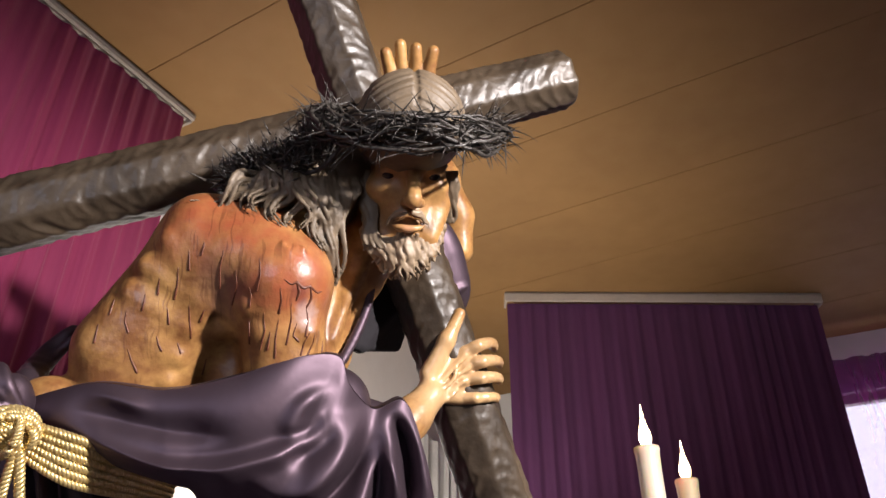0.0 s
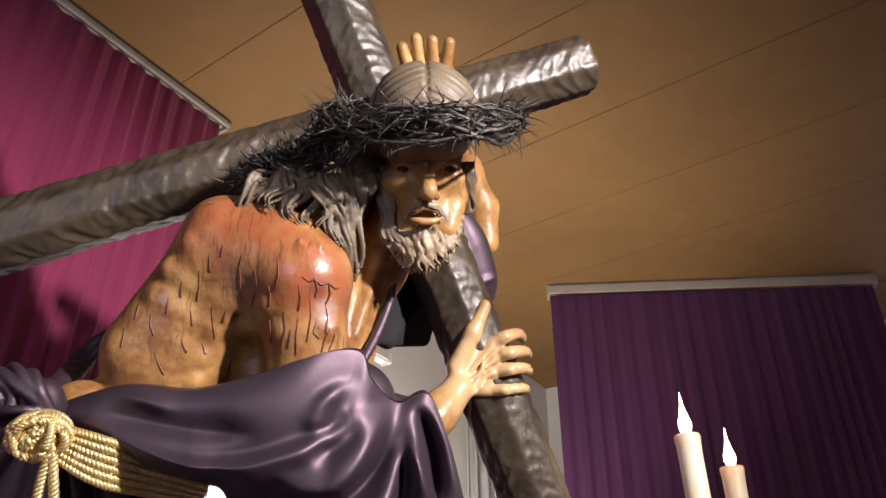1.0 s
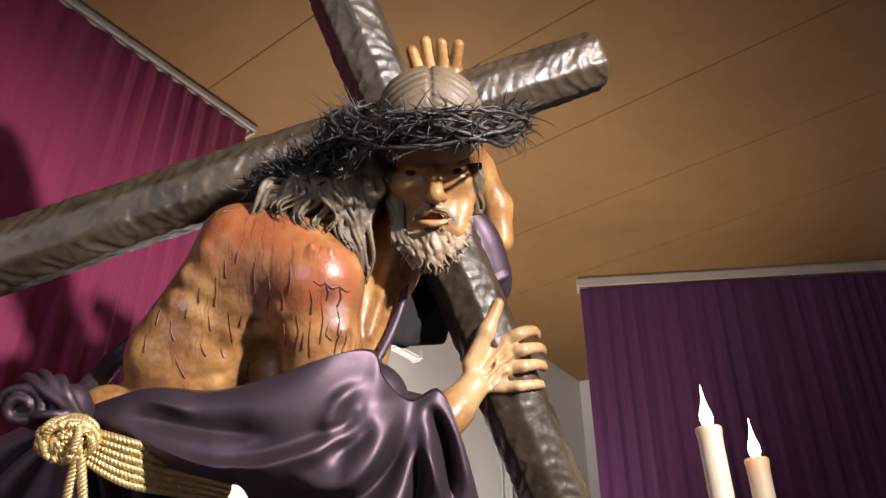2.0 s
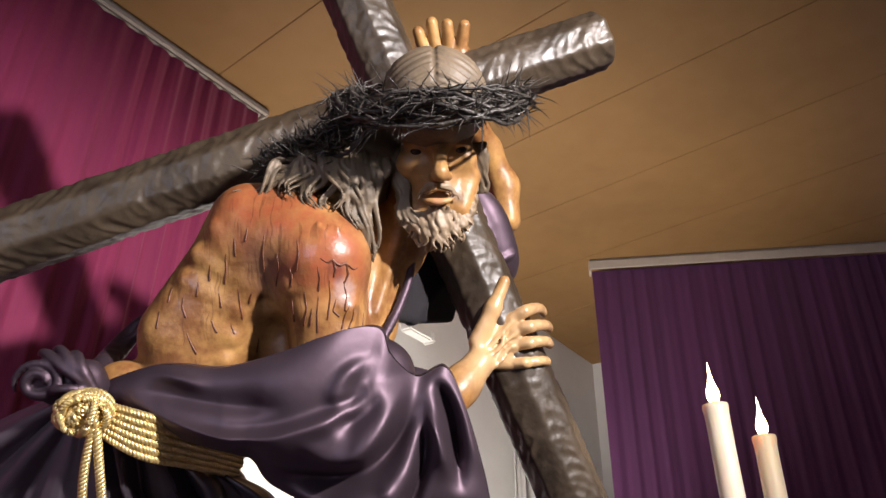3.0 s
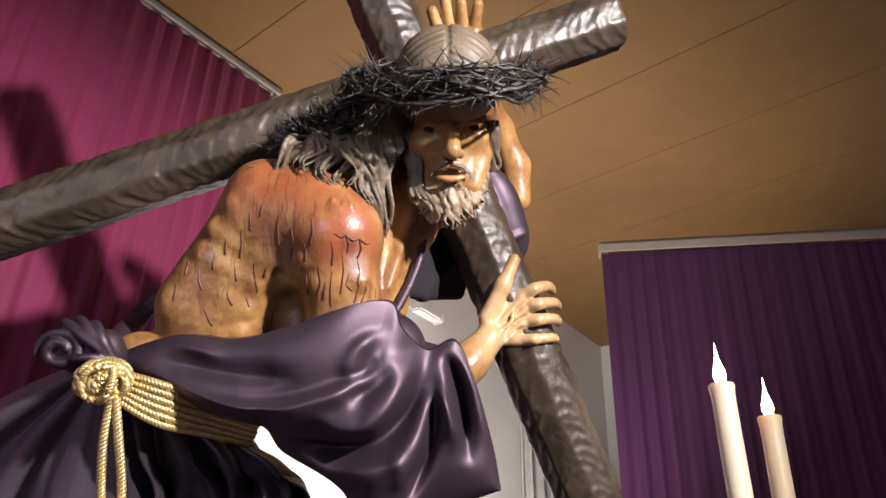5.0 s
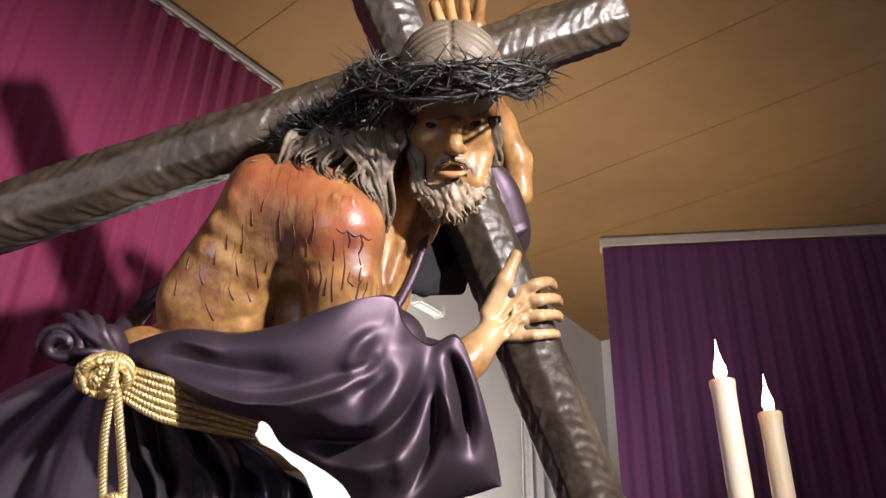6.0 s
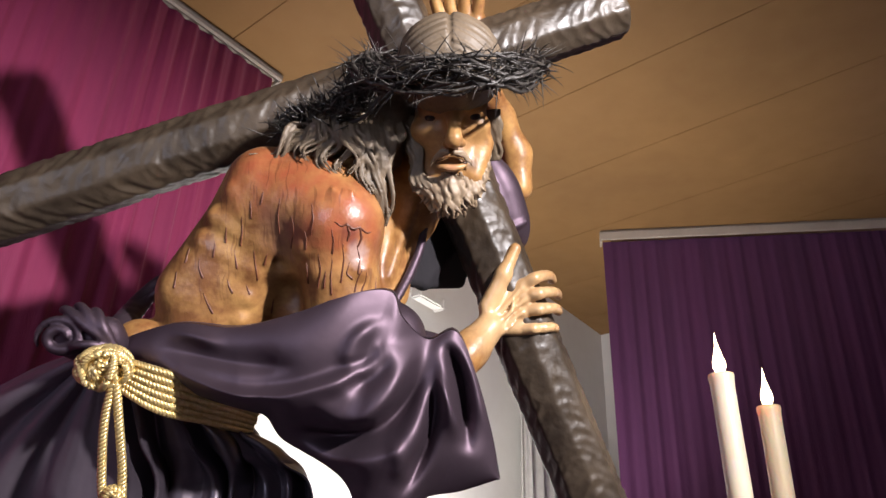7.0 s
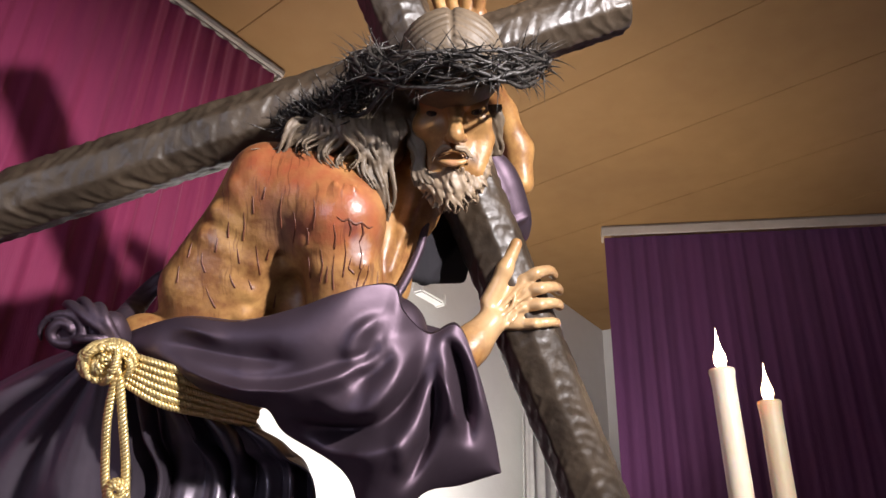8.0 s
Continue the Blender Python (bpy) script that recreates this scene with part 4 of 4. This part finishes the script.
    def __init__(self, upper, lower, swell, rows=210, columns=150):
        a, b = smooth_path(upper, rows), smooth_path(lower, rows)
        v = np.linspace(0, 1, columns)
        out = np.interp(np.linspace(0, 1, rows), np.linspace(0, 1, len(swell)), swell)
        self.g = a[:, None] * (1 - v)[None, :, None] + b[:, None] * v[None, :, None]
        self.g = self.g + (out[:, None] * np.maximum(np.sin(math.pi * v), 0)[None, :] ** 0.85)[..., None] * BODY[2]
        self.flat = self.g @ BODY[:2].T
        self.lift = np.zeros(self.g.shape[:2])

    def fold(self, height, over, under, *points):
        """A ridge (or, below zero, a valley) in millimetres; over and under: how far it reaches above and below its line."""
        p = smooth_path(points, 240) @ BODY[:2].T
        t = np.gradient(p, axis=0)
        t /= np.linalg.norm(t, axis=1)[:, None]
        d = self.flat[:, :, None] - p[None, None]
        r = np.linalg.norm(d, axis=-1)
        k = r.argmin(-1)
        near = np.take_along_axis(d, k[..., None, None], 2)[:, :, 0]
        side = t[k, 0] * near[..., 1] - t[k, 1] * near[..., 0]
        ends = np.clip(np.minimum(k, 239 - k) / 85, 0, 1)
        fade = ends * ends * (3 - 2 * ends)
        r = np.where((k > 0) & (k < 239), np.abs(side), r.min(-1))
        width = np.where(side > 0, over, under) / 1000
        self.lift += height / 1000 * fade * np.exp(-(r / width) ** 1.7)
        return self

    def hang(self, name, material, parent, thick=0.006, crease=0.001, seed=1):
        nu, nv = self.lift.shape
        for _ in range(8):
            w = np.pad(self.lift, 1, mode="edge")
            self.lift = (w[1:-1, 1:-1] * 2 + w[:-2, 1:-1] + w[2:, 1:-1] + w[1:-1, :-2] + w[1:-1, 2:]) / 6
        wob = np.array([[noise.noise((q[0] * 14 + seed, q[1] * 22, seed)) for q in row] for row in self.flat])
        g = self.g + (self.lift + crease * wob)[..., None] * BODY[2]
        back = self.g - BODY[2] * (thick + 0.03)
        v = np.vstack([g.reshape(-1, 3), back.reshape(-1, 3)])
        i, j = np.meshgrid(np.arange(nu - 1), np.arange(nv - 1), indexing="ij")
        q = np.stack([i * nv + j, i * nv + j + 1, (i + 1) * nv + j + 1, (i + 1) * nv + j], -1).reshape(-1, 4)
        n = nu * nv
        rim = np.concatenate([np.arange(nv), np.arange(1, nu) * nv + nv - 1, (nu - 1) * nv + np.arange(nv - 2, -1, -1), np.arange(nu - 2, 0, -1) * nv])
        nxt = np.roll(rim, -1)
        edge = np.stack([rim, rim + n, nxt + n, nxt], -1)
        return mesh_object(name, v, np.vstack([q, q[:, ::-1] + n, edge[:, ::-1]]), material, parent)


sleeve = Folds(
    [(-0.682, 1.107, 2.053), (-0.564, 1.076, 2.064), (-0.471, 1.089, 2.058), (-0.384, 1.094, 2.076), (-0.300, 1.098, 2.105), (-0.245, 1.129, 2.121), (-0.230, 1.148, 2.086), (-0.201, 1.199, 2.068), (-0.158, 1.204, 2.081), (-0.134, 1.244, 2.026), (-0.116, 1.292, 1.945), (-0.109, 1.331, 1.884)],
    [(-0.634, 1.129, 2.009), (-0.540, 1.156, 1.977), (-0.462, 1.178, 1.959), (-0.442, 1.186, 1.952), (-0.418, 1.199, 1.917), (-0.354, 1.230, 1.885), (-0.326, 1.248, 1.853), (-0.307, 1.271, 1.795), (-0.261, 1.279, 1.800), (-0.221, 1.294, 1.846), (-0.171, 1.319, 1.861), (-0.112, 1.332, 1.881)],
    [0.02, 0.042, 0.052, 0.05, 0.04, 0.03, 0.034, 0.038, 0.036, 0.028, 0.02, 0.006])
sleeve.fold(36, 8, 46, (-0.620, 1.087, 2.027), (-0.541, 1.093, 1.990), (-0.467, 1.114, 1.970), (-0.399, 1.123, 1.966), (-0.347, 1.121, 1.973), (-0.300, 1.130, 1.991), (-0.269, 1.136, 2.008), (-0.245, 1.140, 2.039))
sleeve.fold(-26, 30, 14, (-0.609, 1.082, 2.043), (-0.525, 1.073, 2.010), (-0.431, 1.086, 1.994), (-0.358, 1.098, 1.998))
sleeve.fold(17, 8, 22, (-0.285, 1.136, 1.994), (-0.300, 1.120, 2.008), (-0.291, 1.112, 2.035), (-0.270, 1.119, 2.059), (-0.239, 1.137, 2.074))
sleeve.fold(32, 30, 9, (-0.342, 1.129, 1.967), (-0.338, 1.150, 1.950), (-0.314, 1.166, 1.939), (-0.277, 1.165, 1.942), (-0.248, 1.169, 1.968), (-0.231, 1.173, 2.005), (-0.219, 1.180, 2.042), (-0.216, 1.178, 2.066))
sleeve.fold(-18, 14, 12, (-0.313, 1.136, 1.975), (-0.282, 1.143, 1.983), (-0.254, 1.145, 2.002), (-0.240, 1.148, 2.033))
sleeve.fold(-40, 10, 15, (-0.413, 1.165, 1.939), (-0.376, 1.180, 1.922), (-0.331, 1.191, 1.913), (-0.280, 1.182, 1.915), (-0.240, 1.189, 1.948), (-0.215, 1.194, 1.993), (-0.206, 1.195, 2.044))
sleeve.fold(24, 16, 34, (-0.414, 1.201, 1.914), (-0.354, 1.212, 1.898), (-0.288, 1.200, 1.890), (-0.245, 1.205, 1.905), (-0.217, 1.200, 1.945), (-0.201, 1.196, 1.995))
sleeve.fold(-40, 11, 11, (-0.193, 1.199, 2.048), (-0.187, 1.199, 1.978), (-0.198, 1.218, 1.919), (-0.220, 1.232, 1.873), (-0.250, 1.248, 1.832))
sleeve.fold(26, 9, 17, (-0.192, 1.196, 2.021), (-0.174, 1.206, 1.988), (-0.164, 1.232, 1.957), (-0.156, 1.259, 1.920))
sleeve.fold(-50, 10, 10, (-0.184, 1.201, 2.067), (-0.161, 1.206, 2.032), (-0.152, 1.229, 1.995), (-0.150, 1.251, 1.948), (-0.149, 1.277, 1.903))
sleeve.fold(12, 12, 12, (-0.162, 1.201, 2.069), (-0.140, 1.235, 2.028), (-0.129, 1.261, 1.981), (-0.118, 1.297, 1.920))
sleeve.fold(10, 10, 14, (-0.253, 1.192, 1.919), (-0.236, 1.214, 1.890), (-0.247, 1.232, 1.853))
sleeve.fold(7, 8, 10, (-0.571, 1.073, 2.053), (-0.511, 1.071, 2.035), (-0.474, 1.077, 2.016))
sleeve.hang("sleeve", SATIN, gown, seed=3)


def carve_robe():
    c = Carving((-1.0, 0.8, 1.60), (0.12, 1.62, 2.42), 0.0036)
    c.cap((-0.292, 1.259, 2.076), (-0.197, 1.332, 2.09), 50, 30, 25)
    c.cap((-0.375, 1.174, 2.049), (-0.268, 1.208, 2.075), 60, 60, 25)
    # collar along the chest and the shaded inside of the neckline
    c.chain([(-0.215, 1.208, 2.295), (-0.222, 1.208, 2.238), (-0.238, 1.208, 2.187), (-0.255, 1.196, 2.137)], [5, 6, 6.5, 7], 6, n=14)
    return c.skin()


mesh_object("bodice", *carve_robe(), SATIN, gown)


def carve_neck_inside():
    c = Carving((-0.35, 1.15, 2.1), (0.05, 1.7, 2.5), 0.005)
    c.tri((-0.271, 1.331, 2.367), (-0.163, 1.423, 2.415), (-0.264, 1.391, 2.256), 12, 10)
    c.tri((-0.163, 1.423, 2.415), (-0.264, 1.391, 2.256), (-0.211, 1.476, 2.292), 12, 10)
    c.tri((-0.271, 1.331, 2.367), (-0.264, 1.391, 2.256), (-0.275, 1.292, 2.219), 12, 10)
    return c.skin()


mesh_object("neck_inside_shade", *carve_neck_inside(), NECK_SHADE, gown)


def carve_raised_sleeve():
    c = Carving((-0.25, 1.1, 2.2), (0.12, 1.62, 2.62), 0.0036)
    c.chain([(-0.137, 1.383, 2.502), (-0.119, 1.420, 2.463), (-0.108, 1.461, 2.412), (-0.104, 1.488, 2.388)], [24, 34, 36, 24], 20, n=10)
    c.chain([(-0.140, 1.363, 2.469), (-0.120, 1.402, 2.426), (-0.113, 1.437, 2.387)], [6, 8, 6], 12, n=8)
    c.chain([(-0.128, 1.422, 2.373), (-0.102, 1.430, 2.382), (-0.072, 1.440, 2.399)], [4, 5, 4], 9, n=8)
    return c.skin()


mesh_object("raised_sleeve", *carve_raised_sleeve(), SATIN, gown)


def carve_knot():
    c = Carving((-1.0, 0.8, 1.75), (-0.4, 1.45, 2.35), 0.003)
    c.ell((-0.706, 1.064, 2.047), (46, 32, 30), BODY, 10)
    c.ell((-0.667, 1.074, 2.044), (26, 34, 30), BODY, 10)
    tie = np.array((-0.643, 1.067, 2.024))
    eye = np.array((-0.717, 1.036, 2.034))
    for k in range(3):
        roll = [eye + (0.009 + 0.0105 * g / 3.14 + 0.004 * k) * (1.15 * math.cos(g + k * 2.1) * BODY[0] + 0.9 * math.sin(g + k * 2.1) * BODY[1]) + BODY[2] * (0.004 - 0.0062 * g / 3.14)
                for g in np.linspace(0.2, 5.6, 20)]
        c.chain(roll, [4.5, 7, 6, 3], 2.5)
    c.ball(eye + BODY[2] * 0.01, 8, 3, cut=True)
    for top, r in (((-0.712, 1.03, 2.074), 8), ((-0.692, 1.033, 2.08), 7), ((-0.672, 1.043, 2.074), 8), ((-0.69, 1.036, 2.058), 6), ((-0.695, 1.04, 2.022), 6)):
        mid = (tie + np.array(top)) / 2 + BODY[1] * 0.006 + BODY[2] * 0.013
        c.chain([tie, mid, np.array(top), np.array(top) - BODY[0] * 0.02 - BODY[2] * 0.02], [4, r, r * 0.9, r * 0.5], 2.5, n=18)
    c.cap((-0.713, 1.075, 2.045), (-0.671, 1.089, 2.037), 30, 26, 12)
    c.chain([(-0.686, 1.204, 2.207), (-0.713, 1.191, 2.153), (-0.684, 1.112, 2.074)], [8, 14, 16], 12, n=10)
    c.chain([(-0.67, 1.191, 2.193), (-0.694, 1.178, 2.141), (-0.67, 1.108, 2.067)], [5, 7, 8], 8, n=10)
    return c.skin()


mesh_object("knot", *carve_knot(), SATIN, gown)

skirt = tagged(empty("skirt"), "black satin skirt hanging in deep folds below the belt", "skirt")
sash = Cloth()
sash.rail((-0.714, 1.1, 2.04), (-0.829, 1.122, 2.013), (-0.952, 1.159, 1.977), (-1.103, 1.209, 1.903))
sash.rail((-0.695, 1.079, 2.022), (-0.805, 1.099, 1.981), (-0.923, 1.134, 1.927), (-1.063, 1.2, 1.827))
sash.rail((-0.703, 1.095, 2.022), (-0.803, 1.134, 1.969), (-0.918, 1.188, 1.904), (-1.056, 1.256, 1.791))
sash.rail((-0.69, 1.084, 2.011), (-0.77, 1.116, 1.952), (-0.862, 1.167, 1.881), (-0.97, 1.244, 1.763))
sash.rail((-0.693, 1.096, 2.008), (-0.768, 1.151, 1.946), (-0.838, 1.206, 1.871), (-0.914, 1.278, 1.767))
sash.rail((-0.686, 1.096, 1.999), (-0.731, 1.145, 1.935), (-0.782, 1.204, 1.861), (-0.82, 1.265, 1.767))
sash.rail((-0.682, 1.108, 1.992), (-0.709, 1.165, 1.93), (-0.735, 1.226, 1.856), (-0.76, 1.289, 1.77))
sash.rail((-0.666, 1.125, 1.98), (-0.675, 1.18, 1.916), (-0.693, 1.234, 1.849), (-0.706, 1.284, 1.77))
sash.hang("sash", SHEEN_SATIN, skirt, 90, crease=0.002, seed=11)
gather = Cloth()
for k in range(15):
    f = k / 14
    deep = (0.0, 0.026)[k % 2] + 0.012 * math.sin(k * 2.1)
    a = (1 - f) * np.array((-0.662, 1.103, 1.98)) + f * np.array((-0.506, 1.309, 1.943)) - BODY[2] * deep * 0.4
    b = (1 - f) * np.array((-0.665, 1.148, 1.916)) + f * (np.array((-0.469, 1.327, 1.914)) + BODY[0] * 0.012) - BODY[2] * deep
    e = (1 - f) * np.array((-0.681, 1.219, 1.829)) + f * (np.array((-0.444, 1.377, 1.866)) + BODY[0] * 0.014) - BODY[2] * deep * 1.2
    g = np.array((-0.78 + 0.46 * f, 1.1 + 0.6 * deep, 1.1))
    gather.rail(a, b + BODY[0] * 0.012 * math.sin(k * 1.7), e + BODY[0] * 0.02 * math.sin(k * 1.3) * (1 - f), e + 0.35 * (g - e), g)
gather.hang("gathered_panel", BLACK, skirt, 150, crease=0.003, seed=13)


def carve_lining():
    c = Carving((-1.05, 0.95, 1.04), (-0.15, 1.75, 2.02), 0.006)
    c.cap((-0.701, 1.277, 1.993), (-0.577, 1.344, 1.944), 65, 45, 30)
    c.cap((-0.711, 1.322, 1.971), (-0.6, 1.45, 1.12), 70, 130, 30)
    c.cap((-0.593, 1.37, 1.93), (-0.48, 1.45, 1.12), 55, 120, 30)
    return c.skin()


mesh_object("lining", *carve_lining(), BLACK, skirt)

# ---- gold belt ----
def cord(path, radius, n, turns):
    """A three-stranded twisted cord along a smooth path."""
    p = smooth_path(path, n)
    t = np.gradient(p, axis=0)
    t /= np.linalg.norm(t, axis=1)[:, None]
    u = np.cross(t, (0.2, 0.9, 0.3))
    u /= np.linalg.norm(u, axis=1)[:, None]
    w = np.cross(t, u)
    s = np.concatenate([[0], np.cumsum(np.linalg.norm(np.diff(p, axis=0), axis=1))])
    out = []
    for k in range(3):
        a = s * turns * 2 * math.pi + k * 2 * math.pi / 3
        out.append(tube_faces(p + radius * 0.52 * (np.cos(a)[:, None] * u + np.sin(a)[:, None] * w), radius * 0.56, 7))
    return merge(out)


belt = tagged(empty("belt"), "twisted gold cord belt, knotted, with two hanging ends", "belt")
for k in range(6):
    f = k / 5
    a = np.array((-0.638, 1.07, 2.01)) * (1 - f) + np.array((-0.646, 1.08, 1.976)) * f
    m1 = np.array((-0.564, 1.086, 1.99)) * (1 - f) + np.array((-0.583, 1.112, 1.943)) * f
    b = np.array((-0.514, 1.296, 1.993)) * (1 - f) + np.array((-0.528, 1.308, 1.958)) * f
    mesh_object("cord", *cord([a, m1, (m1 + b) / 2 + (0.006, -0.022, -0.004), b], 0.0058, 120, 60), GOLD, belt)
KNOT = np.array((-0.648, 1.059, 1.994))
tie_rnd = np.random.RandomState(4)
for k in range(14):
    a, b = tie_rnd.uniform(0, 6.3), tie_rnd.uniform(0.2, 1.0)
    pole = math.cos(b) * BODY[2] + math.sin(b) * (math.cos(a) * BODY[0] + math.sin(a) * BODY[1])
    u = np.cross(pole, BODY[1])
    u /= np.linalg.norm(u)
    w = np.cross(pole, u)
    size = (0.035, 0.026, 0.017, 0.022, 0.011)[k % 5]
    mid = KNOT + (0.037 - size) * (math.cos(2.4 * k) * BODY[0] + 0.75 * math.sin(2.4 * k) * BODY[1]) + BODY[2] * (0.016 - 0.4 * size)
    ring = [mid + size * (math.cos(g) * u + math.sin(g) * w * 0.85) for g in np.linspace(a, a + 6.1, 14)]
    mesh_object("knot_turn", *cord(ring, 0.0056, 80, 70), GOLD, belt)
for size, rise in ((0.02, 0.012), (0.013, 0.017), (0.006, 0.019)):
    ring = [KNOT + size * (math.cos(g) * BODY[0] + math.sin(g) * BODY[1]) + (rise + 0.004 * math.sin(2 * g)) * BODY[2] for g in np.linspace(size * 90, size * 90 + 6.1, 12)]
    mesh_object("knot_turn", *cord(ring, 0.0056, 70, 70), GOLD, belt)
mesh_object("hanging_cord", *cord([(-0.633, 1.063, 1.97), (-0.649, 1.087, 1.917), (-0.664, 1.129, 1.853), (-0.664, 1.148, 1.817), (-0.666, 1.189, 1.759)], 0.0065, 160, 55), GOLD, belt, True)
mesh_object("hanging_cord", *cord([(-0.628, 1.064, 1.97), (-0.628, 1.092, 1.918), (-0.634, 1.131, 1.862), (-0.638, 1.154, 1.818), (-0.644, 1.194, 1.76)], 0.0065, 160, 55), GOLD, belt, True)

for k, r in enumerate((13, 9)):
    mid = np.array((-0.646, 1.142, 1.825)) + BODY[2] * 0.006 * k
    mesh_object("knot_turn", *cord([mid + r / 1000 * (math.cos(g) * BODY[0] + math.sin(g) * BODY[1]) for g in np.linspace(k, k + 6.1, 12)], 0.006, 60, 60), GOLD, belt)

# ---- crown of thorns ----
crown = tagged(empty("crown_of_thorns"), "crown of dark woven thorn branches on the statue's head", "crown")
CC = np.array((-0.148, 1.040, 2.453))
rnd = np.random.RandomState(21)
CUP = BODY[1] * 0.93 + BODY[2] * 0.25
CUP /= np.linalg.norm(CUP)
CF = BODY[2] - CUP * (BODY[2] @ CUP)
CF /= np.linalg.norm(CF)
CR = np.cross(CUP, CF)
thorn_mesh = None
spots = []
for k in range(24):
    ph, fr, ph2 = rnd.uniform(0, 6.3), rnd.choice([2, 3, 4]), rnd.uniform(0, 6.3)
    g = np.linspace(0, 6.2, 60) + rnd.uniform(0, 6.3)
    rad = 0.117 + 0.011 * np.sin(fr * g + ph) + rnd.uniform(-0.01, 0.01)
    lift = 0.018 * np.sin(fr * g + ph2) + rnd.uniform(-0.012, 0.014)
    p = CC + rad[:, None] * (np.cos(g)[:, None] * CF + np.sin(g)[:, None] * CR * 1.17) + lift[:, None] * CUP
    p += rnd.normal(0, 0.0015, p.shape)
    branch = mesh_object("branch", *tube_faces(p, np.linspace(0.0042, 0.002, 60) * rnd.uniform(0.5, 1.05), 7), THORN, crown)
    for _ in range(11):
        i = rnd.randint(2, 58)
        spots.append((p[i], p[i + 1] - p[i], p[i] - CC, branch))
side = smooth_path([(-0.256, 0.993, 2.406), (-0.300, 1.019, 2.391), (-0.366, 1.041, 2.395), (-0.419, 1.049, 2.378)], 60)
branch = mesh_object("branch", *tube_faces(side, np.linspace(0.005, 0.002, 60), 7), THORN, crown)
for _ in range(28):
    i = rnd.randint(4, 58)
    spots.append((side[i], side[i + 1] - side[i], BODY[1] + rnd.normal(0, 0.4, 3), branch))
v, f = tube_faces(np.column_stack([np.zeros(5), 0.0 + np.array([0, 0.02, 0.06, 0.05, 0.0]), np.linspace(0, 1, 5)]), [0.042, 0.034, 0.024, 0.013, 0.002], 5)
for q, along, out, branch in spots:
    d = out / np.linalg.norm(out) * rnd.uniform(0.1, 1.0) + along / np.linalg.norm(along) * rnd.choice([-1, 1]) * rnd.uniform(0.2, 1.0) + CUP * rnd.normal(0, 0.6)
    m = Matrix.Translation(q) @ Vector(d).to_track_quat("Z", "Y").to_matrix().to_4x4() @ Matrix.Diagonal((0.034, 0.034, rnd.uniform(0.028, 0.07), 1))
    if thorn_mesh is None:
        ob = mesh_object("thorn", v, f, THORN, branch)
        thorn_mesh = ob.data
    else:
        ob = new("thorn", thorn_mesh)
        ob.parent = branch
    ob.matrix_local = m


fine = []
for k in range(9):
    o = rnd.normal(0, 0.012, 3)
    twig = side + o + 0.006 * np.sin(np.linspace(0, 9, 60) + k)[:, None] * BODY[1]
    mesh_object("branch", *tube_faces(twig[rnd.randint(0, 8):rnd.randint(46, 60)], 0.0032, 6), THORN, crown)
for _ in range(420):
    i = rnd.randint(2, 58)
    q = side[i] + rnd.normal(0, 0.013, 3)
    d = BODY[1] * rnd.normal(0.4, 0.8) + BODY[0] * rnd.normal(-0.5, 0.8) + BODY[2] * rnd.normal(0.3, 0.5)
    d *= rnd.uniform(0.018, 0.042) / np.linalg.norm(d)
    fine.append(tube_faces(np.array([q, q + d * 0.5, q + d]), [0.0019, 0.0013, 0.0001], 4))
for _ in range(420):
    q, along, out, branch = spots[rnd.randint(len(spots))]
    q = q + along * rnd.uniform(-2, 2) + rnd.normal(0, 0.004, 3)
    d = out / np.linalg.norm(out) * rnd.uniform(0.2, 1.0) + along / np.linalg.norm(along) * rnd.normal(0, 0.7) + CUP * rnd.normal(0, 0.6)
    d *= rnd.uniform(0.018, 0.05) / np.linalg.norm(d)
    fine.append(tube_faces(np.array([q, q + d * 0.5 + rnd.normal(0, 0.0008, 3), q + d]), [0.0013, 0.0009, 0.0001], 4))
tagged(mesh_object("fine_thorn_growth", *merge(fine), THORN, crown), kind="stuff")


# ---- candles ----
FLAMELIT_WAX = mat("flamelit_wax", (0.92, 0.78, 0.53), 0.45, second=(0.88, 0.7, 0.45), scale=6)
for m in (WAX, FLAMELIT_WAX):
    wax = m.node_tree.nodes["Principled BSDF"].inputs
    wax["Subsurface Weight"].default_value, wax["Subsurface Scale"].default_value = 0.35, 0.03
    wax["Subsurface Radius"].default_value = (1.0, 0.55, 0.25)

def candle(x, y, top, label, wax, lean=0.0):
    thing = tagged(empty("candle", (x, y, 1.05)), label, "candle", "candles beside the image")
    h = top - 1.05
    r = 0.0265
    part("holder", bm_lathe([(0.07, 0), (0.07, 0.015), (0.03, 0.03), (0.018, 0.12), (0.026, 0.14), (0.016, 0.16), (0.016, 0.3), (0.034, 0.33), (0.034, 0.36)]), BRASS, thing)
    stick = part("wax", bm_lathe([(r * 0.97, 0.36), (r * 0.97, h - 0.05), (r * 1.0, h - 0.02), (r * 1.08, h - 0.006), (r * 1.04, h), (r * 0.8, h + 0.001), (r * 0.7, h - 0.006)], 32), wax, thing)
    part("flame_bulb", bm_lathe([(0.006, h - 0.006), (0.010, h + 0.006), (0.0145, h + 0.02), (0.0135, h + 0.032), (0.008, h + 0.05), (0.004, h + 0.068), (0.0015, h + 0.09), (0.0004, h + 0.1)], 20), FLAME, stick, "glowing flame-shaped bulb")
    thing.rotation_euler = (0, radians(lean), 0)


candle(0.333, 1.856, 2.205, "tall white electric candle with a glowing flame bulb", WAX, -1.05)
candle(0.4425, 2.078, 2.191, "tall electric candle with a glowing flame bulb, flame light put into its cream colour", FLAMELIT_WAX)
